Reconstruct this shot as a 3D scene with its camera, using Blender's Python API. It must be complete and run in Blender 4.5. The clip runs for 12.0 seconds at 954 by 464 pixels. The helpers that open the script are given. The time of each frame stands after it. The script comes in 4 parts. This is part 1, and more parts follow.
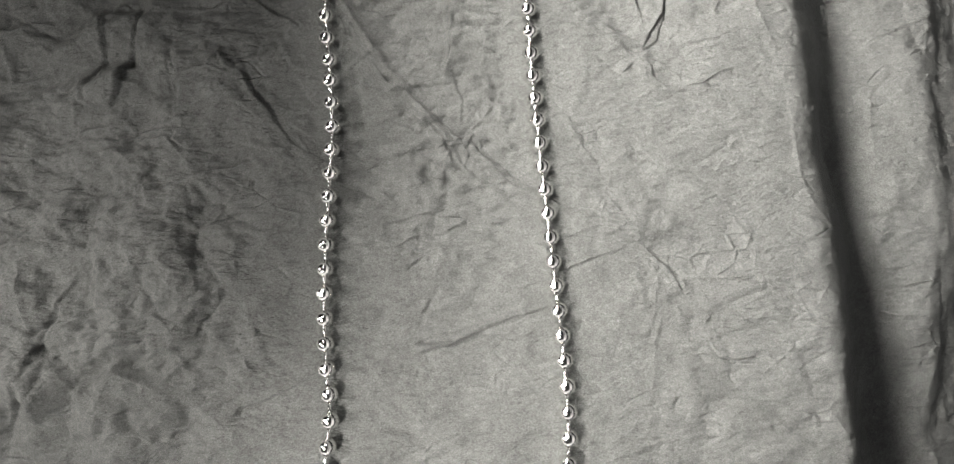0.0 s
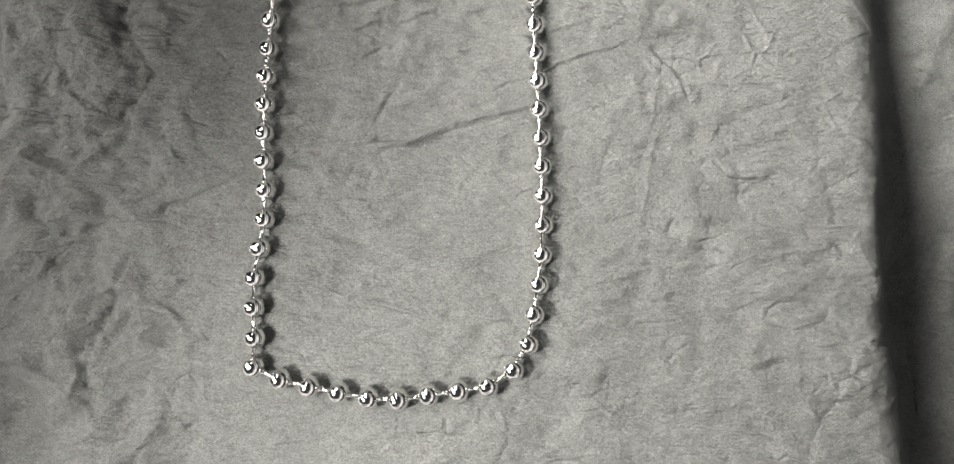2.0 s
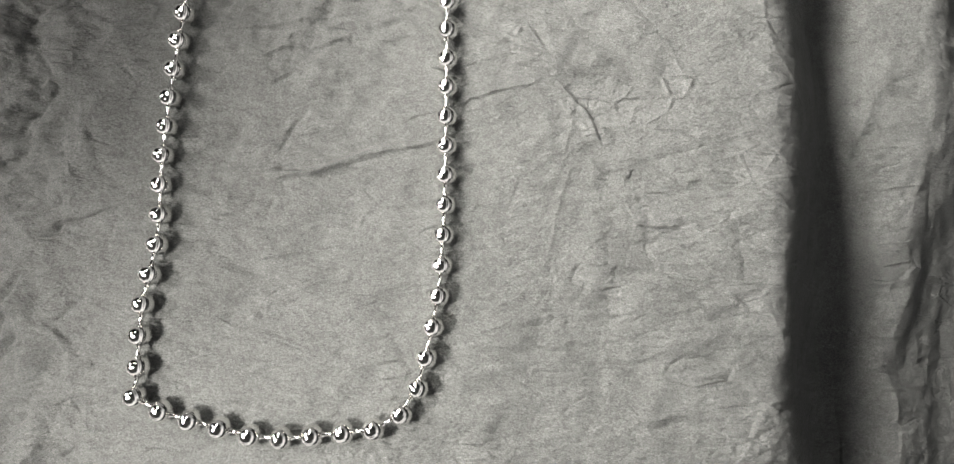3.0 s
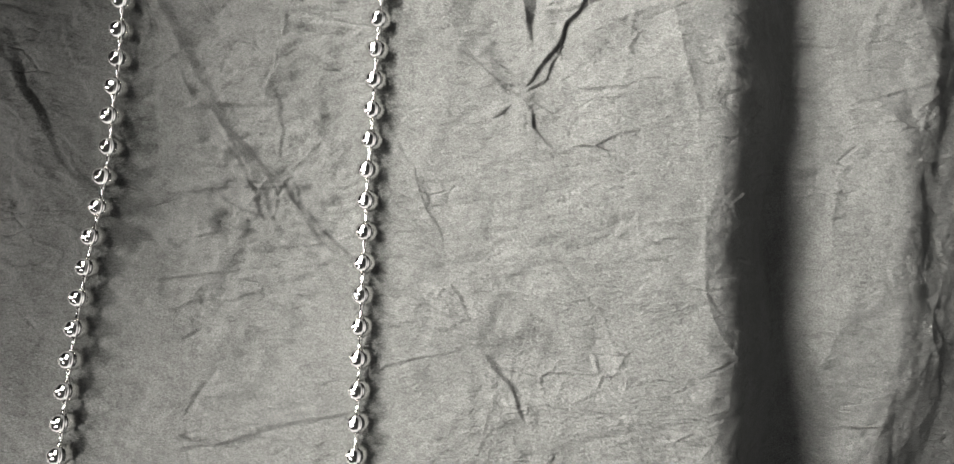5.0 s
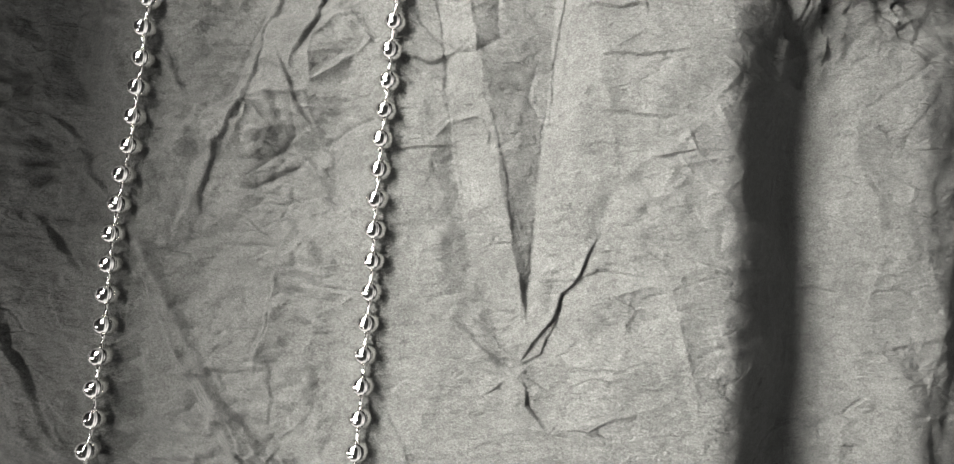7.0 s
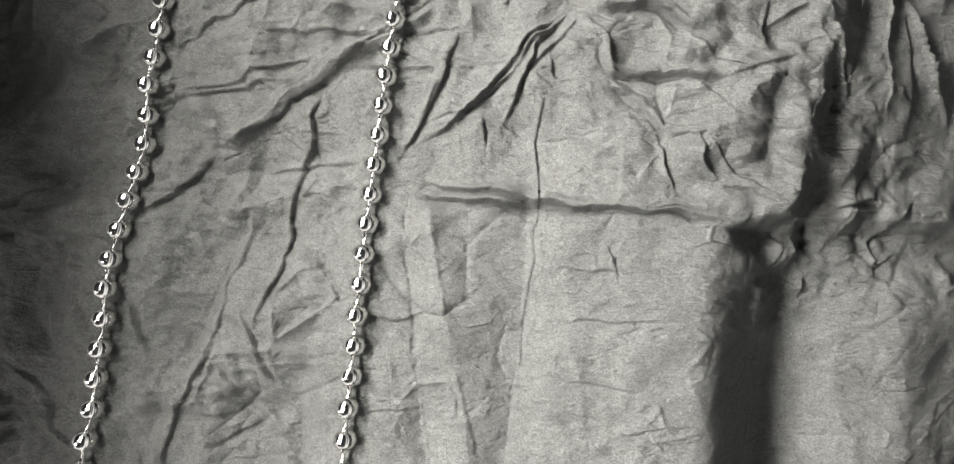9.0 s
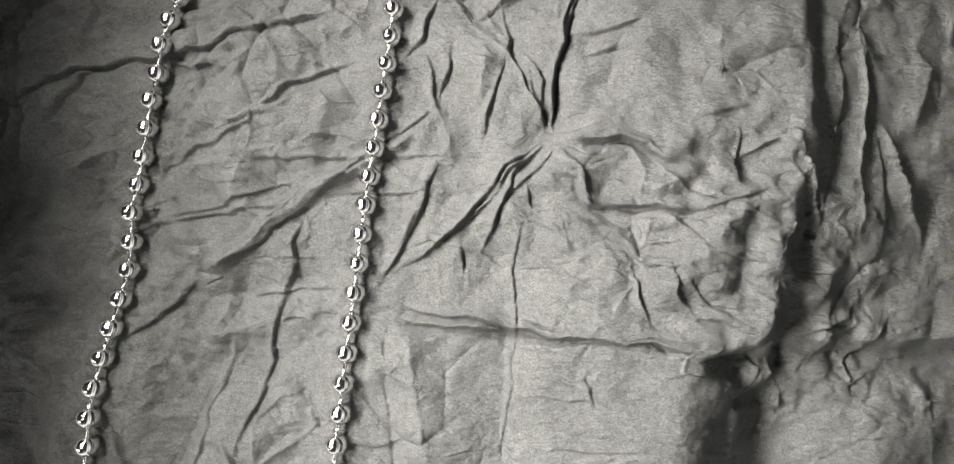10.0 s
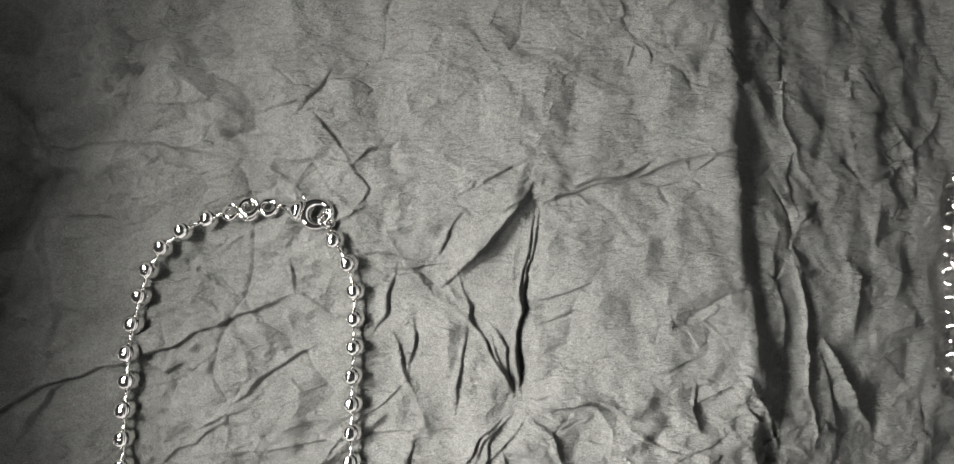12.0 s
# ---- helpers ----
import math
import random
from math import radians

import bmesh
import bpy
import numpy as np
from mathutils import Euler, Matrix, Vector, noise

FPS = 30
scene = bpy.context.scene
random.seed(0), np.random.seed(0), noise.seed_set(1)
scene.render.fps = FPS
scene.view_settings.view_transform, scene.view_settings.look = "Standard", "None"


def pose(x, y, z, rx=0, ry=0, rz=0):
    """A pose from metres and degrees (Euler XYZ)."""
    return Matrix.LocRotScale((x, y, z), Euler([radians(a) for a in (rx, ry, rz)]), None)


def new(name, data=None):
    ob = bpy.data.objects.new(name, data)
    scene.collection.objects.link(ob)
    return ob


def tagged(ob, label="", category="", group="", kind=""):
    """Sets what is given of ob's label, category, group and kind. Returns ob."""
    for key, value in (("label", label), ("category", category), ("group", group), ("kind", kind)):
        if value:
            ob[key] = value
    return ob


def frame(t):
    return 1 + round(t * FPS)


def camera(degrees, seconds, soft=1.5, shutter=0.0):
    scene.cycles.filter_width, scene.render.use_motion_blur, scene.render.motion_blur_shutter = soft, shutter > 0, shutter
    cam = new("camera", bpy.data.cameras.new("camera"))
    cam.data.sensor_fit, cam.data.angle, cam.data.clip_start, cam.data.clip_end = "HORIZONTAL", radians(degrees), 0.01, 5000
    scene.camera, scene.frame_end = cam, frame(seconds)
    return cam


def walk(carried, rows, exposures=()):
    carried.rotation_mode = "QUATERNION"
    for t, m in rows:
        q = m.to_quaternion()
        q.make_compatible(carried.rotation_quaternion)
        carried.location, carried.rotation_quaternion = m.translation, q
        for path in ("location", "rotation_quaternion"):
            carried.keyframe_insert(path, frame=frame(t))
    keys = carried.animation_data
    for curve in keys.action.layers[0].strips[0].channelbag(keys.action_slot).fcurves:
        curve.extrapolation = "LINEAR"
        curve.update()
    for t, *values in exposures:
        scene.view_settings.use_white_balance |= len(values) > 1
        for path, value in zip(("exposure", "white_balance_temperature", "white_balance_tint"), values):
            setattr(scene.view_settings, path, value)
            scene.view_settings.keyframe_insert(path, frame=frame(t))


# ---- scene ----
cam = camera(82.0, 12.0, soft=1.5)
# seconds, x, y, z, then the turn about x, y and z in degrees
PATH = [
    (0.0, -0.04364, -0.00862, 0.12368, 6.992, -0.228, -7.207),
    (0.5, -0.04436, -0.01890, 0.11486, 6.307, 0.036, -6.247),
    (1.0, -0.04730, -0.02728, 0.11015, 5.623, 0.344, -5.617),
    (1.5, -0.04474, -0.03844, 0.10464, 5.621, 0.445, -4.916),
    (2.0, -0.03831, -0.04423, 0.10200, 5.054, 0.604, -3.982),
    (2.5, -0.02926, -0.04251, 0.10117, 5.489, 0.785, -1.898),
    (2.7, -0.02463, -0.04163, 0.10022, 5.656, 0.793, -1.462),
    (4.3, -0.00280, -0.00629, 0.09664, 4.280, 1.701, -0.039),
    (4.5, 0.00001, 0.00005, 0.09573, 4.061, 2.333, 0.067),
    (5.0, -0.00170, 0.01296, 0.09636, 3.747, 2.221, 0.206),
    (5.5, -0.00300, 0.02322, 0.09623, 3.480, 1.986, 0.432),
    (6.0, -0.00254, 0.03517, 0.09583, 3.879, 2.429, 0.654),
    (6.5, -0.00155, 0.04509, 0.09643, 4.376, 2.649, 0.685),
    (7.0, 0.00018, 0.05998, 0.09718, 4.617, 2.686, 0.724),
    (7.2, 0.00088, 0.06568, 0.09732, 4.424, 2.542, 0.734),
    (8.8, 0.00560, 0.10487, 0.09877, 4.164, 2.919, 0.543),
    (9.0, 0.00533, 0.10864, 0.09883, 3.809, 2.565, 0.556),
    (9.5, 0.00540, 0.11871, 0.09939, 4.447, 2.664, 0.598),
    (10.0, 0.00944, 0.13076, 0.10166, 4.382, 2.682, 0.387),
    (10.5, 0.01135, 0.14553, 0.10412, 4.890, 2.383, 0.178),
    (11.0, 0.01185, 0.15936, 0.10647, 5.355, 2.047, -0.361),
    (11.5, 0.01201, 0.16963, 0.10838, 5.528, 1.261, -2.074),
    (12.0, 0.01359, 0.18146, 0.10976, 4.321, 0.448, -6.531),
]
walk(cam, [(t, pose(x, y, z, rx, ry, rz)) for t, x, y, z, rx, ry, rz in PATH])

# ---- light: still lamps standing in for a white phone LED held beside the camera ----
def small_lamp(power, x, y, z, aim, spread):
    """A small white lamp, turned by aim (degrees about x, y and z)."""
    ob = new("standin_or_fill_light", bpy.data.lights.new("standin_or_fill_light", "AREA"))
    ob.data.shape, ob.data.size, ob.data.spread = "DISK", 0.034, radians(spread)
    ob.data.energy, ob.data.color = power, (1.0, 0.965, 0.895)
    ob.matrix_world = Matrix.Translation((x, y, z)) @ pose(0, 0, 0, *aim)
    return ob


small_lamp(0.350, -0.134, -0.070, 0.118, (0, -48, -18), 100)
for y, power in ((0.025, 0.150), (0.088, 0.215), (0.150, 0.222), (0.212, 0.265), (0.268, 0.11)):
    small_lamp(power, -0.086, y, 0.112, (0, -57, -22), 98)
# added fill lamp, away from the LED's way, to brighten the far west paper
small_lamp(0.150, -0.212, 0.004, 0.122, (0, -36, -14), 98)

# an added pale band all round, dark overhead: fill light and bead reflections
world = bpy.data.worlds.new("fill_band")
world.use_nodes = True
wn, wl = world.node_tree.nodes, world.node_tree.links
wtc, wsep, wramp = wn.new("ShaderNodeTexCoord"), wn.new("ShaderNodeSeparateXYZ"), wn.new("ShaderNodeValToRGB")
wramp.color_ramp.elements[0].position, wramp.color_ramp.elements[0].color = 0.0, (0.04, 0.04, 0.04, 1)
wramp.color_ramp.elements[1].position, wramp.color_ramp.elements[1].color = 1.0, (0.035, 0.035, 0.034, 1)
for at, grey in ((0.10, 0.06), (0.18, 0.95), (0.44, 1.05), (0.56, 0.2), (0.66, 0.035)):
    wramp.color_ramp.elements.new(at).color = (grey, grey * 0.98, grey * 0.95, 1)
wside = wn.new("ShaderNodeMapRange")
for socket, value in zip(wside.inputs[1:5], (-0.1, 0.5, 1.05, 0.32)):
    socket.default_value = value
wl.new(wtc.outputs["Generated"], wsep.inputs[0])
# the added band leans higher on the east side, so reflections sit off-centre
weast, wlean = wn.new("ShaderNodeMath"), wn.new("ShaderNodeMath")
weast.operation, wlean.operation = "MULTIPLY", "SUBTRACT"
weast.inputs[1].default_value = 0.42
wl.new(wsep.outputs["X"], weast.inputs[0]), wl.new(wsep.outputs["Z"], wlean.inputs[0])
wl.new(weast.outputs[0], wlean.inputs[1]), wl.new(wlean.outputs[0], wramp.inputs["Fac"])
wl.new(wsep.outputs["Y"], wside.inputs["Value"])
wl.new(wramp.outputs["Color"], wn["Background"].inputs[0]), wl.new(wside.outputs["Result"], wn["Background"].inputs[1])
scene.world = world


# ---- materials ----
def material(name):
    m = bpy.data.materials.new(name)
    m.use_nodes = True
    return m, m.node_tree.nodes, m.node_tree.links, m.node_tree.nodes["Principled BSDF"]


def tissue_material():
    m, n, l, b = material("black_tissue")
    tc = n.new("ShaderNodeTexCoord")

    def noise_at(scale, detail, stretch=(1, 1, 1), rough=0.6):
        mp = n.new("ShaderNodeMapping")
        mp.inputs["Scale"].default_value = stretch
        l.new(tc.outputs["Object"], mp.inputs["Vector"])
        t = n.new("ShaderNodeTexNoise")
        t.inputs["Scale"].default_value, t.inputs["Detail"].default_value = scale, detail
        t.inputs["Roughness"].default_value = rough
        l.new(mp.outputs["Vector"], t.inputs["Vector"])
        return t.outputs["Fac"]

    def ramp(src, lo, hi, a, c):
        r = n.new("ShaderNodeMapRange")
        r.inputs["From Min"].default_value, r.inputs["From Max"].default_value = lo, hi
        r.inputs["To Min"].default_value, r.inputs["To Max"].default_value = a, c
        l.new(src, r.inputs["Value"])
        return r.outputs["Result"]

    def times(a, c):
        t = n.new("ShaderNodeMath")
        t.operation = "MULTIPLY"
        l.new(a, t.inputs[0]), l.new(c, t.inputs[1])
        return t.outputs[0]

    def plus(a, c):
        t = n.new("ShaderNodeMath")
        l.new(a, t.inputs[0]), l.new(c, t.inputs[1])
        return t.outputs[0]

    def creases(scale, width, seed):
        """Thin straight creases along the edges of uneven cells, kept in patches only."""
        mp, v = n.new("ShaderNodeMapping"), n.new("ShaderNodeTexVoronoi")
        mp.inputs["Location"].default_value = (seed * 0.013, seed * 0.029, 0.0)
        mp.inputs["Scale"].default_value = (0.5, 1, 0.01)
        l.new(tc.outputs["Object"], mp.inputs["Vector"]), l.new(mp.outputs["Vector"], v.inputs["Vector"])
        v.feature = "DISTANCE_TO_EDGE"
        v.inputs["Scale"].default_value = scale
        line = ramp(v.outputs["Distance"], 0.0, width, 1.0, 0.0)
        patch = ramp(noise_at(scale * 0.45, 2), 0.5, 0.64, 0.0, 1.0)
        return times(times(line, patch), ramp(noise_at(scale * 0.3, 1), 0.42, 0.58, -1.0, 1.0))

    fibre = noise_at(4200, 4, (0.5, 1, 1), 0.7)
    grain = noise_at(6500, 2)
    stain, mottle = noise_at(90, 4), noise_at(650, 3)
    value = times(times(ramp(fibre, 0.25, 0.75, 0.5, 1.55), ramp(grain, 0.25, 0.75, 0.42, 1.65)), times(ramp(stain, 0.3, 0.7, 0.88, 1.12), ramp(mottle, 0.3, 0.7, 0.88, 1.12)))
    mix = n.new("ShaderNodeMix")
    mix.data_type, mix.blend_type = "RGBA", "MULTIPLY"
    mix.inputs["Factor"].default_value = 1.0
    mix.inputs["A"].default_value = (0.105, 0.107, 0.105, 1)
    l.new(value, mix.inputs["B"])
    l.new(mix.outputs["Result"], b.inputs["Base Color"])
    l.new(ramp(grain, 0.3, 0.7, 0.46, 0.62), b.inputs["Roughness"])
    l.new(ramp(value, 0, 2, 0.05, 0.7), b.inputs["Specular IOR Level"])
    bump = n.new("ShaderNodeBump")
    bump.inputs["Strength"].default_value, bump.inputs["Distance"].default_value = 0.8, 0.0003
    l.new(fibre, bump.inputs["Height"])
    wrinkle = n.new("ShaderNodeBump")
    wrinkle.inputs["Strength"].default_value, wrinkle.inputs["Distance"].default_value = 0.9, 0.0021
    l.new(noise_at(520, 6, (0.5, 1, 1), 0.68), wrinkle.inputs["Height"])
    # sharp hair creases, some standing up and some pressed in
    hair = n.new("ShaderNodeBump")
    hair.inputs["Strength"].default_value, hair.inputs["Distance"].default_value = 0.9, 0.0005
    l.new(plus(creases(95, 0.05, 31), creases(210, 0.07, 57)), hair.inputs["Height"])
    l.new(wrinkle.outputs["Normal"], hair.inputs["Normal"])
    l.new(hair.outputs["Normal"], bump.inputs["Normal"])
    l.new(bump.outputs["Normal"], b.inputs["Normal"])
    return m


def metal_material(name, colour, rough):
    m, n, l, b = material(name)
    b.inputs["Metallic"].default_value = 1.0
    b.inputs["Base Color"].default_value = (*colour, 1)
    tc, t, r = n.new("ShaderNodeTexCoord"), n.new("ShaderNodeTexNoise"), n.new("ShaderNodeMapRange")
    t.inputs["Scale"].default_value, t.inputs["Detail"].default_value = 900, 3
    r.inputs["To Min"].default_value, r.inputs["To Max"].default_value = rough * 0.6, rough * 1.5
    l.new(tc.outputs["Object"], t.inputs["Vector"])
    l.new(t.outputs["Fac"], r.inputs["Value"]), l.new(r.outputs["Result"], b.inputs["Roughness"])
    return m


def plain_material(name, colour, rough):
    m, n, l, b = material(name)
    tc, t, mix = n.new("ShaderNodeTexCoord"), n.new("ShaderNodeTexNoise"), n.new("ShaderNodeMix")
    t.inputs["Scale"].default_value, t.inputs["Detail"].default_value = 25, 6
    mix.data_type = "RGBA"
    mix.inputs["A"].default_value = (*[c * 0.8 for c in colour], 1)
    mix.inputs["B"].default_value = (*[c * 1.15 for c in colour], 1)
    l.new(tc.outputs["Object"], t.inputs["Vector"])
    l.new(t.outputs["Fac"], mix.inputs["Factor"]), l.new(mix.outputs["Result"], b.inputs["Base Color"])
    b.inputs["Roughness"].default_value = rough
    return m


TISSUE = tissue_material()
STEEL = metal_material("polished_steel", (0.88, 0.87, 0.85), 0.08)
TABLE = plain_material("dark_table", (0.04, 0.035, 0.03), 0.5)


# ---- room and table ----
def box(name, lo, hi, mat, label, category, kind="structure"):
    bm = bmesh.new()
    bmesh.ops.create_cube(bm, size=1)
    for v in bm.verts:
        v.co = [lo[i] + (v.co[i] + 0.5) * (hi[i] - lo[i]) for i in range(3)]
    me = bpy.data.meshes.new(name)
    bm.to_mesh(me), bm.free()
    me.materials.append(mat)
    return tagged(new(name, me), label, category, kind=kind)


box("ground", (-0.7, -0.6, -0.09), (0.7, 0.8, -0.048), TABLE, "dark tabletop under the tissue paper", "tabletop")

# ---- the sheet of tissue paper: a height field in millimetres ----
STEP, FAR_STEP = 0.24, 0.5
XS = np.concatenate([np.arange(-165, -72, FAR_STEP), np.arange(-72, 84, STEP), np.arange(84, 156, 0.6)])
YS = np.concatenate([np.arange(-112, -72, FAR_STEP), np.arange(-72, 232, STEP), np.arange(232, 275, FAR_STEP)])
GX, GY = np.meshgrid(XS, YS)


def smooth(a, b, v):
    t = np.clip((v - a) / (b - a), 0, 1)
    return t * t * (3 - 2 * t)


def facets(x, y, cell, seed):
    """Flat facets that meet in sharp creases: heights -1..1 on an uneven triangle net."""
    table = np.random.default_rng(seed).uniform(-1, 1, (64, 64))
    turn = seed * 2.4
    u, v = (x * math.cos(turn) - y * math.sin(turn)) / cell + 20, (x * math.sin(turn) + y * math.cos(turn)) / cell + 20
    s = (u + v) * 0.366
    u, v = u + s, v + s
    i, j = np.floor(u).astype(int), np.floor(v).astype(int)
    fu, fv = u - i, v - j
    h00, h11 = table[i % 64, j % 64], table[(i + 1) % 64, (j + 1) % 64]
    h10, h01 = table[(i + 1) % 64, j % 64], table[i % 64, (j + 1) % 64]
    return np.where(fu > fv, h00 * (1 - fu) + h10 * (fu - fv) + h11 * fv, h00 * (1 - fv) + h01 * (fv - fu) + h11 * fu)


def waves(x, y, cell, seed):
    """Smooth uneven swell, -1..1."""
    table = np.random.default_rng(seed).uniform(-1, 1, (64, 64))
    u, v = x / cell, y / cell
    i, j = np.floor(u).astype(int), np.floor(v).astype(int)
    fu, fv = u - i, v - j
    fu, fv = fu * fu * (3 - 2 * fu), fv * fv * (3 - 2 * fv)
    return ((table[i % 64, j % 64] * (1 - fu) + table[(i + 1) % 64, j % 64] * fu) * (1 - fv)
            + (table[i % 64, (j + 1) % 64] * (1 - fu) + table[(i + 1) % 64, (j + 1) % 64] * fu) * fv)


WX = GX + 1.6 * waves(GX, GY, 19, 1) + 0.15 * waves(GX, GY, 6, 2)
WY = GY + 1.6 * waves(GX, GY, 19, 3) + 0.15 * waves(GX, GY, 6, 4)
# the bend of the chain lies on smoother paper
QUIET = np.maximum(smooth(0, 35, GY), smooth(-84, -104, GX))
# how crumpled: smooth round the lower end of the chain, rough beyond its clasp and on the west side
CRUMPLE = 0.18 + 0.40 * np.maximum(smooth(110, 130, GY), smooth(45, 105, GY) * smooth(14, -8, GX)) + 0.42 * smooth(-5, -40, GX) * QUIET + 0.35 * smooth(-88, -110, GX) + 0.12 * smooth(20, 70, GY) * smooth(10, -30, GX)
HEIGHT = CRUMPLE * (2.6 * facets(WX, WY, 19, 11) + 2.1 * facets(WX, WY, 9, 12) + 0.8 * facets(WX, WY, 4.6, 13))
PATCHY = 0.75 + 0.6 * waves(GX, GY, 14, 41)
HEIGHT += 0.7 * waves(GX, GY, 45, 14) + 3.0 * smooth(-5, 42, GX)
# fine wrinkles, drawn out along x as the sheet was rolled
FINE = (0.6 + 0.05 * smooth(20, 90, GY) + 0.75 * smooth(0, -40, GX) * QUIET) * (PATCHY * (0.3 * facets(WX * 0.5, WY, 2.7, 15) + 0.18 * facets(WX * 0.6, WY, 1.6, 16)) + (0.15 + 0.35 * CRUMPLE) * facets(WX * 0.9, WY, 2.1, 17) * smooth(-0.3, 0.6, waves(GX, GY, 9, 42)))


# the run of the chain, millimetres, from the bead beside the clasp round to the bead beside the rings
RUN = [(-14.2, 191.2), (-12.0, 186.3), (-11.5, 181.0), (-12.6, 170.5), (-15.3, 149.2), (-17.7, 127.8), (-19.7, 106.3), (-21.5, 84.8), (-22.5, 63.2), (-23.9, 41.6), (-24.8, 20.1), (-25.4, -1.4), (-26.0, -22.9), (-27.2, -38.9), (-29.3, -49.4), (-30.7, -54.6), (-32.5, -59.2), (-35.9, -61.4), (-40.3, -63.5), (-45.6, -63.5), (-56.3, -64.3), (-66.8, -62.0), (-76.8, -59.0), (-81.0, -56.1), (-80.2, -51.4), (-79.9, -40.7), (-77.6, -30.2), (-77.2, -14.0), (-75.8, 2.2), (-72.6, 23.6), (-70.6, 39.7), (-70.3, 61.5), (-67.9, 82.9), (-65.6, 104.5), (-61.9, 125.8), (-59.8, 147.4), (-56.9, 168.9), (-55.3, 179.6), (-54.2, 184.9), (-52.2, 189.9), (-48.7, 194.0), (-44.1, 196.6), (-39.1, 198.5)]


def chain_calm():
    """0 under the chain, 1 away from it: the chain presses the loose paper flat."""
    near = np.full(GX.shape, 1e9)
    for (ax, ay), (bx, by) in zip(RUN, RUN[1:]):
        size = (bx - ax) ** 2 + (by - ay) ** 2
        t = np.clip(((GX - ax) * (bx - ax) + (GY - ay) * (by - ay)) / size, 0, 1)
        near = np.minimum(near, (GX - ax - t * (bx - ax)) ** 2 + (GY - ay - t * (by - ay)) ** 2)
    return 1 - 0.55 * np.exp(-near / 36)


CALM = chain_calm()


def stray_creases(cell, depth, width, seed):
    """Thin creases that wander over the sheet in straight pieces, here and there."""
    f = facets(WX, WY, cell, seed)
    keep = smooth(0.0, 0.5, waves(GX, GY, cell * 1.3, seed + 1)) * (0.2 + CRUMPLE)
    side = facets(WX, WY, cell * 1.7, seed + 2)
    return depth * keep * np.sign(side) * np.exp(-np.abs(f) * cell / width)


FINE += stray_creases(22, 0.9, 1.0, 130) + stray_creases(14, 0.8, 0.8, 133) + stray_creases(9, 0.4, 0.6, 136)
HEIGHT = (HEIGHT - 3.0 * smooth(-5, 42, GX)) * CALM + 3.0 * smooth(-5, 42, GX) + FINE * (0.4 + 0.6 * CALM)

def crumple(x, y, radius, amount, cell, seed, stretch=1.0):
    """A patch of finely crushed paper about a place; stretch draws its wrinkles out along x."""
    fade = np.exp(-(((GX - x) ** 2 + (GY - y) ** 2) / radius**2) ** 1.5)
    HEIGHT[:] += 1.4 * amount * fade * CALM * (facets(WX / stretch, WY, cell * 1.4, seed) + 0.55 * facets(WX / stretch, WY, cell * 0.7, seed + 1))


crumple(-44, 24, 12, 0.80, 3.4, 50)
crumple(-72, 24, 14, 0.80, 6.0, 52)
crumple(-51, 25, 22, 0.50, 4.0, 54)
crumple(-88, 31, 18, 0.50, 6.0, 56)
crumple(3, 48, 14, 0.60, 6.0, 58)
crumple(-122, 57, 24, 1.00, 8.0, 60)
crumple(-141, -4, 20, 1.00, 8.0, 62)
crumple(-104, 2, 18, 0.50, 6.0, 64)
crumple(46, 132, 16, 1.00, 6.0, 66)
crumple(61, 132, 16, 0.98, 6.0, 68)
crumple(68, 116, 16, 0.84, 7.0, 70)
crumple(25, 147, 18, 0.80, 7.0, 72)
crumple(-9, 153, 14, 0.60, 6.0, 74)
crumple(-0, 178, 20, 0.90, 7.0, 76)
crumple(17, 154, 14, 0.80, 5.0, 78)
crumple(55, 146, 16, 1.00, 5.0, 80)
crumple(46, 146, 16, 0.60, 6.0, 82)
crumple(-9, 205, 16, 0.80, 6.0, 84)
crumple(-75, 200, 26, 1.00, 9.0, 86)
crumple(-45, 189, 26, 0.50, 8.0, 88)
crumple(16, 213, 26, 0.60, 8.0, 90)
crumple(1, 42, 9, 0.50, 4.0, 92)
crumple(27, 61, 24, 0.30, 5.0, 94)
crumple(-81, 32, 20, 0.60, 7.0, 96)
crumple(-6, 2, 10, 0.40, 5.0, 98)
crumple(-107, -50, 26, 0.60, 8.0, 100)
crumple(15, -50, 24, 0.40, 9.0, 102)
crumple(-75, -19, 12, 0.30, 4.0, 104)
crumple(25, 53, 20, 0.27, 2.6, 106, 2.6)
crumple(-8, 25, 26, 0.24, 2.6, 108, 2.8)
crumple(-41, 15, 20, 0.30, 2.4, 110, 2.6)
crumple(-51, -29, 34, 0.32, 2.4, 112, 3.0)
crumple(0, -40, 40, 0.26, 2.3, 126, 3.2)
crumple(12, 15, 26, 0.26, 2.4, 128, 3.2)
crumple(-58, 5, 22, 0.50, 4.0, 114)
crumple(-38, 147, 20, 0.50, 5.0, 116)
crumple(-73, 135, 24, 0.60, 7.0, 118)
crumple(59, 108, 12, 0.84, 4.0, 120)
crumple(69, 123, 14, 0.84, 4.0, 122)
crumple(56, 116, 8, 0.70, 3.5, 124)


